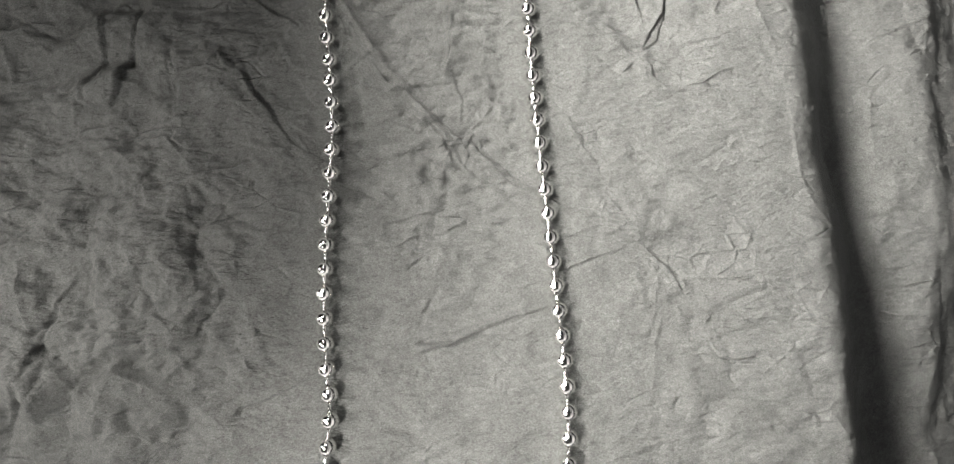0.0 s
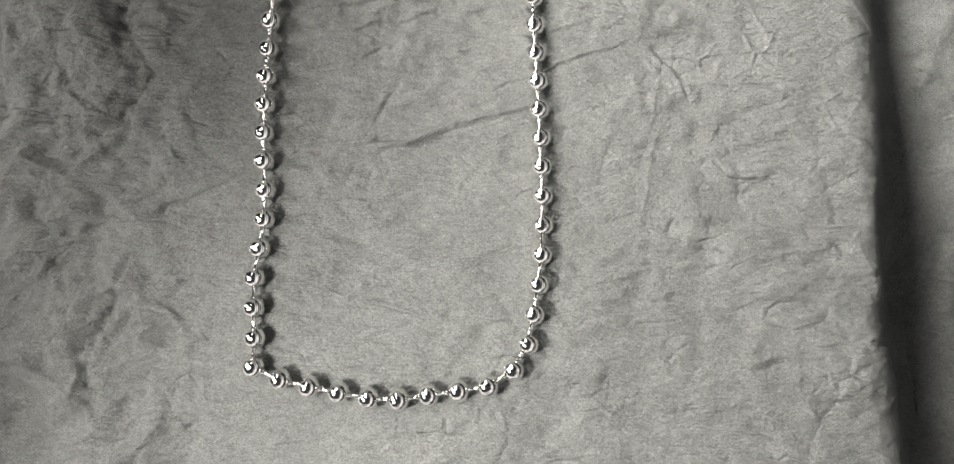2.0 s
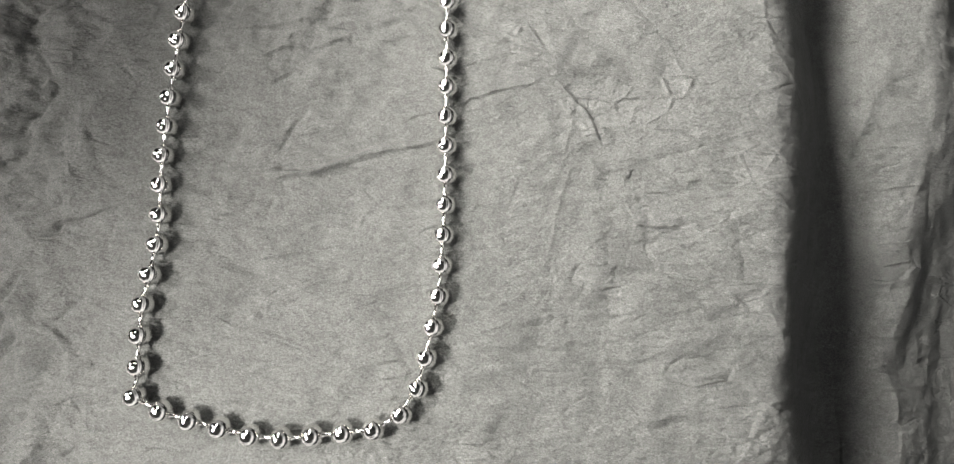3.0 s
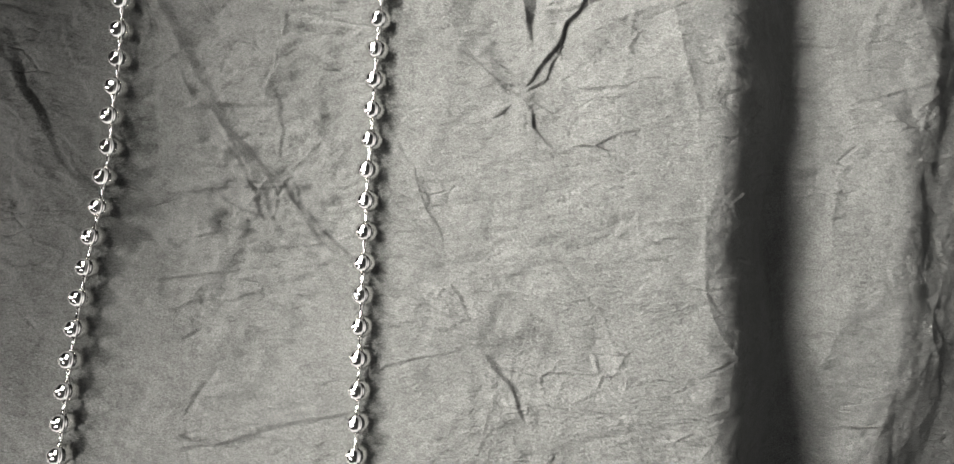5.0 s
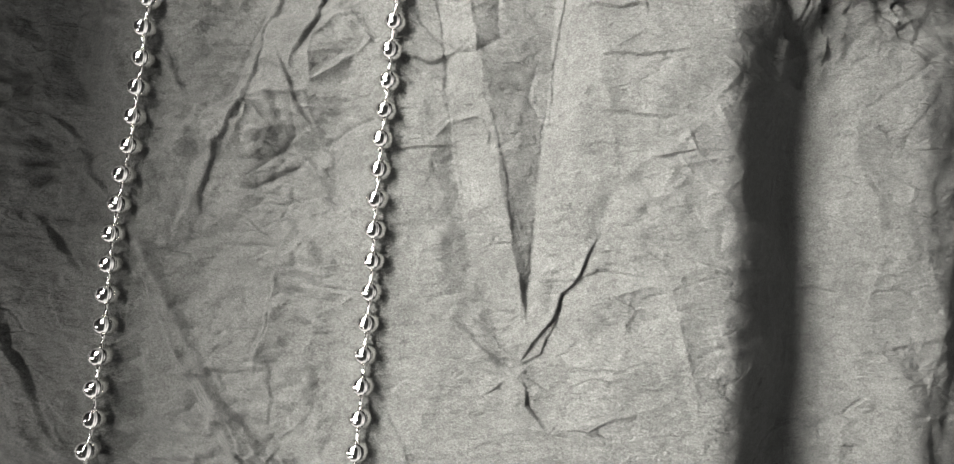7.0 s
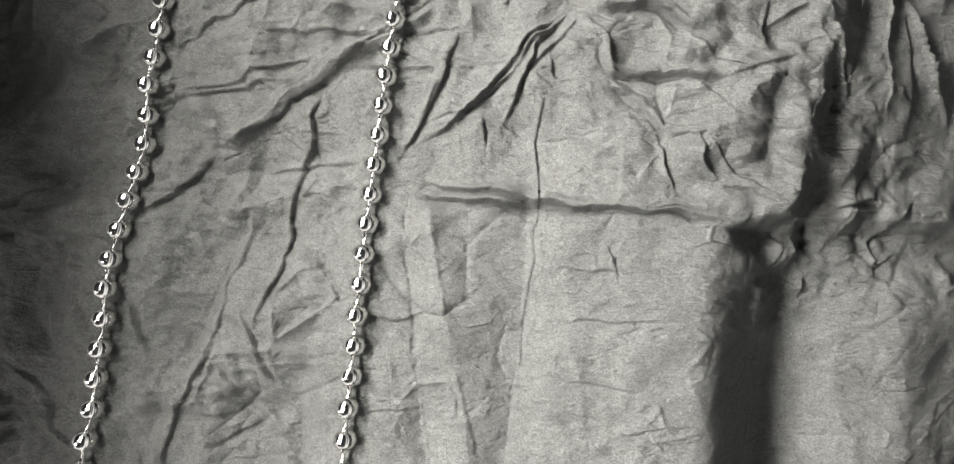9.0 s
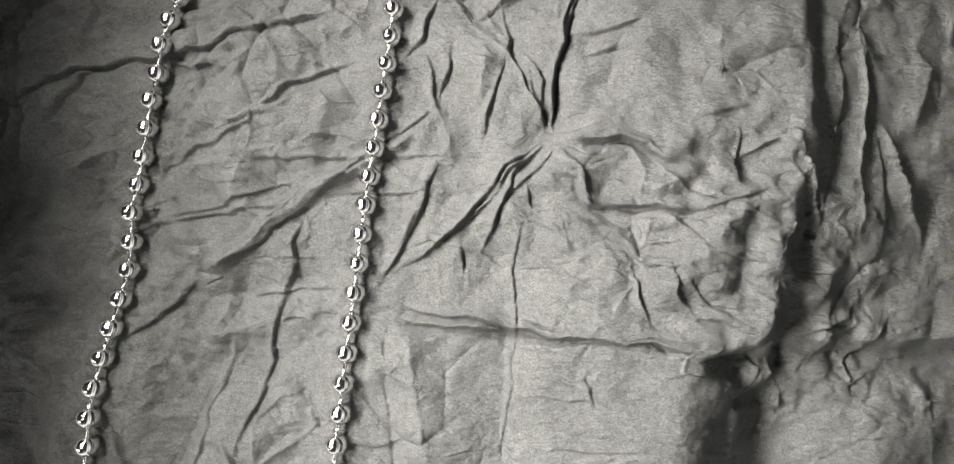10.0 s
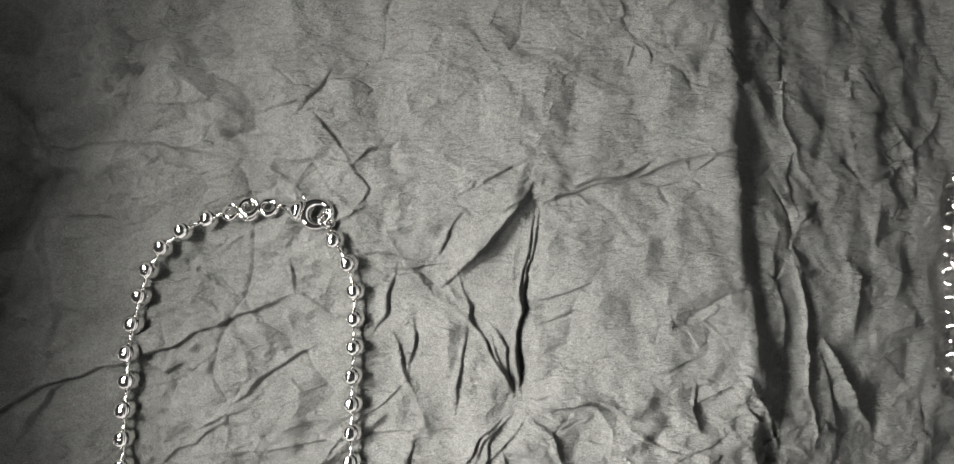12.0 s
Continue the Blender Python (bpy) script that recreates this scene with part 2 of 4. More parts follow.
def crease(kind, depth, width, *line):
    """One crease along a line of points. valley, ridge: sharp; groove: rounded; fold: the paper left of the line stands up over it."""
    total = sum(math.dist(p, q) for p, q in zip(line, line[1:]))
    reach, run = 5 * width + 1, 0.0
    best = None
    x0, x1 = min(p[0] for p in line) - reach, max(p[0] for p in line) + reach
    y0, y1 = min(p[1] for p in line) - reach, max(p[1] for p in line) + reach
    ix, iy = np.searchsorted(XS, (x0, x1)), np.searchsorted(YS, (y0, y1))
    win = (slice(*iy), slice(*ix))
    x, y = GX[win], GY[win]
    if not x.size:
        return
    # a little unsteadiness, as paper has
    x = x + 0.15 * waves(x, y, 3.1, 21) + 0.08 * waves(x, y, 1.3, 22)
    y = y + 0.15 * waves(x, y, 3.1, 23) + 0.08 * waves(x, y, 1.3, 24)
    x, y = x + 0.6 * facets(x, y, 5, 26), y + 0.6 * facets(x, y, 5, 27)
    for (ax, ay), (bx, by) in zip(line, line[1:]):
        length = math.dist((ax, ay), (bx, by))
        dx, dy = (bx - ax) / length, (by - ay) / length
        along = np.clip((x - ax) * dx + (y - ay) * dy, 0, length)
        ox, oy = x - ax - along * dx, y - ay - along * dy
        dist, side = np.hypot(ox, oy), np.sign(dx * oy - dy * ox)
        place = run + along
        if best is None:
            best = [dist, side, place]
        else:
            nearer = dist < best[0]
            best = [np.where(nearer, n, o) for n, o in zip((dist, side, place), best)]
        run += length
    dist, side, place = best
    ends = np.clip(np.minimum(place, total - place) / min(5.0, total * 0.35), 0, 1)
    ends = 0.12 + 0.88 * ends * (0.8 + 0.2 * waves(place, place * 0, 4.0, 25))
    if kind == "groove":
        h = -0.8 * depth * np.exp(-((dist / width) ** 2))
    elif kind == "fold":
        h = 2.5 * depth * np.where(side > 0, np.exp(-dist / width), np.clip(1 - dist / 1.7, 0, 1))
    elif kind == "ridge":
        h = 0.5 * width * depth * np.exp(-dist / width) + 0.6 * depth * np.exp(-dist / 0.4)
    else:
        # a valley is a small pleat: one lip stands over the other, its face turned to the south-east
        mid = line[len(line) // 2]
        (ax, ay), (bx, by) = line[0], line[-1]
        away = Vector((50, -32))
        if Vector((by - ay, ax - bx)).dot(away) < 0:
            side = -side
        face, low, lift = 0.3 + 0.5 * depth, side < 0, (0.75 + 0.5 * min(1, max(0, (mid[1] - 20) / 50))) * depth
        face = face * np.clip(0.8 + 0.5 * waves(place, place * 0, 3.5, 29), 0.35, 1.3)
        fallen = np.where(dist < face, lift * (1 - 2 * dist / face), -lift * np.exp(-(dist - face) / width))
        h = np.where(low, fallen, lift * np.exp(-dist / width))
    HEIGHT[win] += ends * h


def pleat(levels, *lines):
    """Flat faces between lines of points that run side by side; levels: the height of each line where the pleat is widest."""
    lines = [np.array(line, float) for line in lines]
    way = sum(line[-1] - line[0] for line in lines)
    way = way / np.hypot(*way)
    across = np.array((-way[1], way[0]))
    both = np.concatenate(lines)
    ix = np.searchsorted(XS, (both[:, 0].min() - 14, both[:, 0].max() + 14))
    iy = np.searchsorted(YS, (both[:, 1].min() - 14, both[:, 1].max() + 14))
    win = (slice(*iy), slice(*ix))
    x, y = GX[win], GY[win]
    x, y = x + 0.3 * facets(x, y, 6, 26) + 0.2 * waves(x, y, 2.2, 22), y + 0.3 * facets(x, y, 6, 27)
    u, v = x * way[0] + y * way[1], x * across[0] + y * across[1]
    rows = []
    for line in lines:
        lu, lv = line @ way, line @ across
        order = np.argsort(lu)
        rows.append(np.interp(u, lu[order], lv[order]))
    rows, levels = (rows[::-1], levels[::-1]) if rows[0].mean() > rows[-1].mean() else (rows, levels)
    width = np.maximum(rows[-1] - rows[0], 0.01)
    first, last = max((line @ way).min() for line in lines), min((line @ way).max() for line in lines)
    ends = np.clip((u - first) / 3 + 1, 0, 1) * np.clip((last - u) / 3 + 1, 0, 1)
    h = np.zeros(x.shape)
    for a, b, low, high in zip(rows, rows[1:], levels, levels[1:]):
        t = np.clip((v - a) / np.maximum(b - a, 0.01), 0, 1)
        h = np.where((v >= a) & (v <= b), low + (high - low) * t, h)
    h = np.where(v < rows[0], levels[0] * np.exp((v - rows[0]) / 3), np.where(v > rows[-1], levels[-1] * np.exp((rows[-1] - v) / 3), h))
    HEIGHT[win] += h * ends * np.clip(width / width[ends > 0.5].max(), 0, 1) if (ends > 0.5).any() else 0


pleat((-1.2, 2.0, -3.4), [(-12.9, 122.9), (-10.4, 96), (-8.8, 78.6), (-5.9, 65.6), (-2.6, 55.1)], [(-8.4, 122.9), (-4.4, 100), (0.0, 76), (3.0, 60), (4.3, 52)], [(10.0, 119.6), (9.0, 100.0), (6.7, 80.0), (5.4, 66.0), (4.6, 52)])
pleat((-1.6, 1.3, 0.2), [(-42.1, 117.7), (-49.1, 100.5), (-55.5, 88.0), (-61.3, 67.9)], [(-40.8, 117.7), (-45.4, 99.5), (-51.5, 86.0), (-60.4, 67.9)], [(-38.8, 117.7), (-40.5, 99.5), (-45.5, 86.0), (-57.0, 67.9)])
pleat((-0.9, 1.3, -0.6), [(-10.1, 158.0), (-24.7, 150.1), (-44.8, 134.7)], [(-9.0, 155.9), (-26.7, 145.6), (-43.8, 132.0)], [(-8.2, 154.8), (-25.9, 144.3), (-43.0, 130.8)])
pleat((1.2, -1.3), [(22.4, 196.6), (16.5, 190.5), (9.7, 183.0)], [(27.2, 194.5), (20.4, 187.8), (11.0, 181.9)])
pleat((-0.9, 1.0, -0.2), [(-70.0, 67.2), (-59.2, 45.2), (-48.5, 27.5)], [(-67.5, 67.5), (-56.2, 46.2), (-45.5, 28.8)], [(-66.0, 67.9), (-54.8, 46.8), (-44.2, 29.4)])
pleat((-0.7, 0.8, -0.3), [(-42.6, 86.6), (-39.9, 81.3), (-36.3, 74.0)], [(-40.9, 87.4), (-37.2, 81.3), (-32.3, 74.3)], [(-39.6, 87.6), (-36.0, 81.5), (-31.0, 74.6)])
pleat((1.0, -1.1), [(5.9, 170.6), (4.5, 162.6), (5.2, 155.0)], [(9.2, 171.0), (7.7, 162.6), (5.5, 155.0)])
pleat((0.7, -0.9), [(28.4, 199.6), (40.9, 196.9), (51.0, 199.6), (64.4, 198.6)], [(28.2, 197.6), (38.0, 194.9), (50.6, 197.2), (64.2, 197.2)])
pleat((-0.5, 0.6, -0.2), [(-56.0, -16.6), (-50.0, -16.1), (-41.7, -13.4), (-29.0, -10.9)], [(-55.6, -17.6), (-49.8, -17.3), (-41.4, -14.8), (-29.0, -12.1)], [(-55.6, -18.3), (-49.7, -18.2), (-41.2, -15.6), (-29.0, -12.8)])
crease("valley", 0.7, 1.6, (-38.7, 99.4), (-35.7, 108.4), (-33.3, 120.7), (-30.8, 130.8), (-28.5, 141.1))
crease("ridge", 0.4, 1.6, (-41.8, 117.8), (-47.5, 106.1), (-58.3, 83.9))
crease("valley", 0.5, 1.2, (-41.4, 117.0), (-45.7, 102.8), (-49.9, 86.5))
crease("fold", 0.8, 3, (-45.1, 116.1), (-43.2, 123.9), (-42.3, 130.8))
crease("ridge", 1.0, 1.8, (-16.0, 152.9), (-29.6, 145.5), (-44.8, 133.3))
crease("valley", 0.5, 0.8, (-1.9, 163.6), (-14.9, 155.0), (-25.0, 145.5), (-38.5, 135.3), (-46.4, 130.7))
crease("valley", 0.81, 1.0, (-48.6, 129.0), (-54.2, 123.3), (-61.4, 117.6))
crease("valley", 0.68, 1.2, (-62.1, 138.8), (-43.4, 142.3), (-29.6, 144.6))
crease("ridge", 0.6, 3, (-90.3, 131.7), (-82.4, 138.8), (-68.4, 145.2), (-59.2, 150.5), (-47.7, 158.2))
crease("ridge", 0.5, 2.5, (-79.0, 158.4), (-69.6, 163.8), (-48.2, 168.4))
crease("ridge", 0.8, 1.8, (-81.8, 163.9), (-83.0, 155.4), (-89.2, 148.8))
crease("valley", 1.08, 1.5, (-87.5, 171.3), (-85.7, 162.7), (-83.2, 157.6))
crease("groove", 0.8, 3.5, (-89.6, 122.7), (-77.7, 124.3), (-64.8, 125.1))
crease("valley", 0.68, 0.9, (-84.2, 115.1), (-74.3, 109.5), (-68.9, 107.4))
crease("valley", 0.81, 1.0, (-64.0, 103.6), (-60.6, 94.9), (-58.1, 90.6))
crease("valley", 0.12, 0.8, (-12.2, 124.4), (-12.9, 116.4), (-11.7, 102.3), (-9.5, 85.2))
crease("ridge", 0.3, 0.8, (-8.8, 122.6), (-6.7, 112.1), (-3.8, 97.1), (-2.3, 85.4))
crease("valley", 0.35, 0.8, (12.6, 140.9), (11.2, 132.0), (11.8, 124.3), (11.2, 115.7), (9.4, 102.8), (7.6, 85.8))
crease("ridge", 0.4, 0.8, (13.4, 135.3), (13.2, 124.3), (12.3, 111.4), (10.0, 92.3))
crease("valley", 1.50, 0.7, (-8.1, 124.4), (2.5, 123.2), (11.2, 121.3), (19.7, 120.4))
crease("valley", 1.50, 0.7, (-9.7, 122.2), (2.5, 121.2), (13.4, 120.4), (23.9, 119.9), (34.2, 118.9), (42.8, 117.6))
crease("ridge", 0.5, 1.0, (-6.4, 123.3), (9.1, 121.7), (23.9, 120.5))
crease("valley", 0.48, 0.8, (23.9, 120.1), (36.2, 119.8), (43.9, 119.0))
crease("valley", 0.54, 0.9, (39.4, 124.6), (45.5, 123.5), (53.4, 120.7))
crease("valley", 0.48, 1.0, (48.5, 118.8), (46.9, 116.4), (43.3, 116.1))
crease("valley", 0.80, 1.0, (13.9, 169.4), (15.8, 162.3), (16.4, 157.1))
crease("valley", 0.80, 0.8, (19.2, 169.1), (18.5, 163.3), (18.1, 157.6))
crease("valley", 0.90, 1.0, (15.6, 154.9), (10.1, 150.5), (2.3, 141.1), (-3.8, 135.4))
crease("valley", 0.90, 1.0, (16.1, 154.3), (11.2, 148.8), (7.9, 141.0), (5.5, 134.8))
crease("valley", 0.70, 1.0, (10.1, 147.7), (1.2, 139.4), (-8.8, 132.0))
crease("valley", 0.90, 1.2, (17.7, 155.9), (24.2, 155.3), (29.5, 155.5), (34.7, 153.6), (41.5, 150.0))
crease("valley", 0.90, 1.3, (15.6, 150.9), (22.5, 147.9), (25.2, 143.4), (30.4, 143.3), (37.7, 142.8), (43.9, 142.6))
crease("groove", 0.7, 3.0, (24.6, 143.4), (30.4, 141.1), (35.6, 139.9))
crease("valley", 0.50, 0.9, (13.4, 141.4), (19.8, 138.0))
crease("valley", 0.90, 1.1, (24.1, 142.3), (31.4, 136.2), (35.4, 132.4), (40.1, 132.1))
crease("valley", 0.80, 1.0, (38.7, 132.7), (39.5, 127.6), (42.0, 124.7))
crease("valley", 0.80, 0.9, (32.1, 131.9), (33.3, 127.0), (35.3, 122.8))
crease("valley", 0.42, 0.9, (40.1, 131.6), (46.3, 124.6), (53.0, 121.5))
crease("fold", 1.3, 3, (-4.2, 165.4), (-1.2, 159.5), (0.2, 150.4))
crease("valley", 0.70, 1.0, (-3.2, 150.8), (-6.1, 142.8), (-9.4, 135.4), (-13.7, 128.1))
crease("fold", 0.8, 4, (9.8, 169.6), (7.6, 162.7), (5.6, 157.6))
crease("valley", 0.50, 0.8, (1.3, 136.6), (1.5, 130.4))
crease("valley", 0.50, 1.0, (43.9, 142.4), (51.5, 144.4), (57.9, 147.2))
crease("ridge", 0.5, 1.5, (36.7, 143.2), (42.9, 144.2), (51.6, 148.4))
crease("valley", 0.80, 1.0, (59.5, 153.7), (64.6, 151.2), (66.4, 144.9), (68.4, 139.1))
crease("ridge", 0.7, 1.5, (58.7, 132.9), (61.0, 127.3), (58.2, 120.5))
crease("valley", 0.80, 1.2, (64.7, 119.4), (75.5, 123.0), (77.7, 125.4))
crease("ridge", 0.8, 1.5, (58.5, 114.2), (62.3, 111.2), (64.2, 108.2), (63.4, 100.1))
crease("ridge", 0.6, 2.0, (70.3, 110.3), (74.1, 108.4))
crease("valley", 0.8, 0.9, (27.1, 200.0), (34.6, 197.1), (43.5, 197.2), (51.3, 200.8))
crease("valley", 0.6, 0.8, (26.2, 193.7), (34.6, 196.1), (43.4, 196.4), (52.5, 198.7), (68.6, 200.6))
crease("valley", 0.7, 0.9, (26.7, 203.7), (21.2, 201.0), (14.8, 198.8))
crease("valley", 1.0, 1.6, (25.2, 197.0), (18.3, 189.5), (9.0, 181.8))
crease("fold", 0.7, 5, (9.0, 181.8), (18.3, 189.5), (24.6, 196.4))
crease("ridge", 0.6, 1.2, (22.2, 196.0), (12.5, 194.5), (2.7, 192.9), (-7.2, 191.8))
crease("groove", 0.6, 1.5, (26.7, 203.7), (29.6, 214.1))
crease("valley", 0.7, 0.7, (26.4, 193.3), (22.6, 180.8), (19.6, 171.5), (17.9, 158.2))
crease("valley", 0.7, 0.7, (25.3, 193.7), (20.3, 175.0), (18.7, 165.7))
crease("ridge", 0.5, 1.5, (-12.1, 194.8), (-7.1, 198.3), (2.9, 202.5), (14.0, 202.4))
crease("valley", 0.7, 0.9, (9.6, 181.5), (10.5, 173.0), (14.8, 163.5), (16.9, 157.6))
crease("valley", 0.8, 0.9, (18.1, 157.4), (22.6, 155.8), (30.6, 155.6), (34.9, 152.9), (41.0, 150.5))
crease("valley", 0.8, 1.0, (15.9, 154.2), (10.8, 149.7), (6.5, 144.7))
crease("valley", 0.7, 1.0, (21.7, 149.6), (24.9, 145.1), (31.0, 143.3), (38.8, 142.6), (45.2, 142.2))
crease("valley", 0.5, 0.8, (45.3, 159.9), (52.6, 158.9))
crease("ridge", 0.5, 1.0, (27.7, 166.5), (34.4, 164.0), (39.4, 161.6))
crease("valley", 0.5, 1.0, (51.2, 157.3), (51.0, 146.8))
crease("valley", 0.6, 1.0, (20.0, 175.3), (27.1, 175.7), (35.8, 177.3))
crease("valley", 0.9, 1.1, (-85.5, 163.9), (-73.4, 169.9), (-60.0, 172.0), (-45.3, 175.1), (-36.8, 178.7), (-24.5, 181.9))
crease("valley", 0.6, 0.8, (-24.5, 182.9), (-17.2, 177.1))
crease("valley", 0.8, 0.9, (-37.9, 161.1), (-29.4, 167.3), (-19.7, 171.8))
crease("valley", 0.7, 1.2, (-72.7, 217.8), (-73.8, 196.0), (-72.6, 181.0), (-74.0, 169.5))
crease("valley", 0.8, 1.3, (-82.4, 232.9), (-75.4, 221.9), (-72.3, 215.2))
crease("ridge", 0.7, 1.5, (-87.0, 194.0), (-79.7, 200.1), (-73.2, 204.3))
crease("ridge", 0.8, 1.8, (-64.2, 213.5), (-64.7, 205.8), (-62.6, 201.9))
crease("valley", 0.5, 0.8, (-74.0, 217.9), (-49.6, 215.5), (-36.9, 211.3), (-25.6, 209.3))
crease("valley", 0.5, 1.0, (-73.4, 203.0), (-62.0, 202.1), (-56.9, 200.4))
crease("ridge", 0.9, 1.8, (-84.4, 166.9), (-81.9, 159.6), (-84.8, 150.3))
crease("valley", 0.6, 0.9, (-9.4, 206.0), (-13.0, 212.6), (-17.2, 218.6))
crease("valley", 0.6, 0.9, (-9.4, 205.4), (-5.6, 209.0), (0.7, 210.6))
crease("valley", 0.5, 0.9, (-10.4, 207.1), (-7.0, 200.2), (-11.4, 195.7))
crease("ridge", 1.0, 1.3, (34.7, 220.0), (42.2, 215.2), (47.9, 214.2))
crease("ridge", 1.3, 1.4, (82.5, 161.1), (85.7, 152.0), (90.8, 142.7), (94.2, 138.2))
crease("ridge", 1.0, 1.8, (93.2, 177.1), (92.6, 169.1), (90.6, 160.0))
crease("ridge", 1.0, 2.2, (78.0, 178.6), (78.6, 167.0), (76.2, 150.8))
crease("ridge", 0.9, 2.0, (102.6, 189.3), (100.8, 182.5), (100.5, 176.3))
crease("ridge", 0.6, 1.2, (93.0, 159.6), (97.8, 159.0))
crease("ridge", 0.8, 2.0, (110.0, 207.3), (113.3, 200.0), (116.2, 190.1))
crease("valley", 0.6, 1.0, (-17.0, 193.1), (-7.1, 198.3))
crease("valley", 0.6, 1.2, (-57.5, 171.9), (-48.9, 169.8), (-44.0, 171.5))
crease("valley", 0.7, 1.1, (-5.2, 172.4), (-3.9, 166.4), (-2.5, 161.1))
crease("fold", 0.9, 3, (-3.3, 152.4), (-6.4, 144.4), (-9.5, 136.3))
crease("ridge", 0.6, 3, (-40.3, 155.9), (-37.3, 160.5), (-36.7, 156.9))
crease("valley", 0.7, 0.7, (2.9, 44.9), (7.3, 51.5), (12.5, 60.1), (16.7, 67.5))
crease("groove", 0.9, 1.6, (15.7, 65.4), (18.0, 71.2), (19.9, 77.1))
crease("valley", 0.15, 0.8, (4.2, 50.5), (2.5, 63.4), (0.3, 77.7), (-3.2, 94.8))
crease("valley", 0.1, 0.6, (4.4, 51.5), (5.5, 68.8), (5.9, 77.6), (7.8, 94.4))
crease("groove", 0.5, 2.0, (4.2, 52.6), (3.2, 66.6), (3.0, 74.3))
crease("valley", 0.8, 1.6, (2.7, 42.2), (4.7, 37.8), (7.1, 33.5))
crease("valley", 0.6, 0.9, (0.5, 44.3), (-4.3, 48.3), (-8.5, 52.0))
crease("valley", 0.5, 0.8, (0.8, 42.0), (-1.1, 40.7), (-3.7, 39.6))
crease("groove", 0.3, 2.0, (6.3, 50.5), (16.6, 50.5), (26.6, 49.0), (34.5, 49.6))
crease("groove", 0.3, 2.0, (12.5, 40.3), (24.5, 39.3), (33.2, 37.2))
crease("groove", 0.3, 1.8, (6.2, 66.6), (13.6, 65.2), (17.7, 66.4))
crease("fold", 1.2, 3.5, (-39.0, 69.1), (-40.7, 60.0), (-41.6, 49.5), (-44.5, 43.0))
crease("ridge", 0.8, 2.2, (-68.8, 66.6), (-64.2, 56.5), (-57.9, 44.4), (-50.8, 35.9), (-44.4, 28.0))
crease("valley", 0.8, 0.9, (-58.0, 45.5), (-47.4, 33.8), (-38.2, 24.4), (-26.9, 14.4))
crease("valley", 0.7, 0.9, (-43.7, 24.3), (-39.5, 28.6), (-41.8, 31.2))
crease("valley", 0.6, 1.8, (-94.2, 55.2), (-86.1, 40.8), (-80.9, 32.1), (-74.8, 26.6))
crease("valley", 0.5, 1.0, (-65.9, 28.1), (-54.5, 22.0), (-47.5, 17.8))
crease("ridge", 0.5, 1.6, (-70.1, 23.8), (-62.0, 17.6), (-57.3, 13.3))
crease("ridge", 0.4, 1.4, (-51.9, 95.3), (-56.5, 83.7), (-60.5, 72.3), (-62.2, 67.5))
crease("valley", 0.5, 1.4, (-46.7, 95.3), (-52.4, 82.6), (-58.1, 69.4))
crease("valley", 0.4, 1.0, (-90.8, 72.3), (-80.8, 62.9))
crease("ridge", 0.3, 0.8, (-41.4, 76.8), (-35.5, 70.6), (-26.6, 73.6))
crease("valley", 0.35, 0.7, (-21.4, 39.0), (-15.7, 27.0), (-10.8, 14.3))
crease("valley", 0.5, 0.9, (-47.0, 75.7), (-41.4, 79.1), (-38.1, 80.8))
crease("valley", 0.4, 0.8, (-22.4, 82.9), (-15.8, 83.5), (-9.1, 83.4))
crease("valley", 0.1, 0.7, (-9.8, 94.8), (-8.5, 80.0), (-5.6, 68.9))
crease("ridge", 0.6, 1.4, (60.4, 60.0), (58.2, 52.8), (56.0, 47.8))
crease("valley", 0.4, 0.6, (-37.2, 20.9), (-28.1, 14.6), (-15.1, 7.9), (-6.3, 2.5))
crease("valley", 0.5, 1.0, (-10.9, 12.1), (-8.7, 6.9), (-6.6, 2.8))
crease("valley", 0.7, 1.4, (-53.9, 37.7), (-47.0, 28.9), (-43.4, 20.3))
crease("ridge", 0.5, 1.4, (-68.6, 64.7), (-58.7, 44.3), (-48.1, 30.0))
crease("valley", 0.5, 1.2, (-82.1, 37.6), (-75.9, 28.8), (-70.1, 24.4))
crease("groove", 0.7, 1.5, (-5.2, 1.7), (-9.3, 6.7), (-11.9, 14.5))
crease("ridge", 0.8, 1.6, (-5.9, 3.2), (-17.8, 7.8), (-26.9, 13.2), (-38.4, 22.5), (-42.9, 26.0))
crease("valley", 0.45, 0.5, (-6.5, -0.3), (-18.1, -3.4), (-36.8, -8.6))
crease("valley", 0.9, 1.3, (-4.5, -0.9), (0.5, -8.5), (3.6, -14.4))
crease("groove", 0.9, 2.0, (2.0, -11.4), (4.2, -17.2), (4.1, -25.2))
crease("ridge", 0.3, 1.2, (-3.5, 1.0), (3.7, 2.2), (9.5, 4.2))
crease("ridge", 0.4, 1.5, (-3.5, 0.6), (8.5, -1.2), (17.3, -4.5))
crease("groove", 0.4, 1.6, (4.3, -25.9), (-4.6, -22.8), (-15.2, -20.1), (-25.1, -13.5))
crease("valley", 0.5, 0.7, (6.7, -27.3), (15.6, -29.0))
crease("groove", 0.6, 2.4, (6.8, -28.2), (6.5, -34.7), (2.8, -42.1), (-1.8, -49.5))
crease("ridge", 0.8, 0.9, (-74.6, -17.9), (-67.8, -16.8), (-55.6, -17.3), (-50.2, -16.8), (-41.7, -14.1), (-29.0, -11.6))
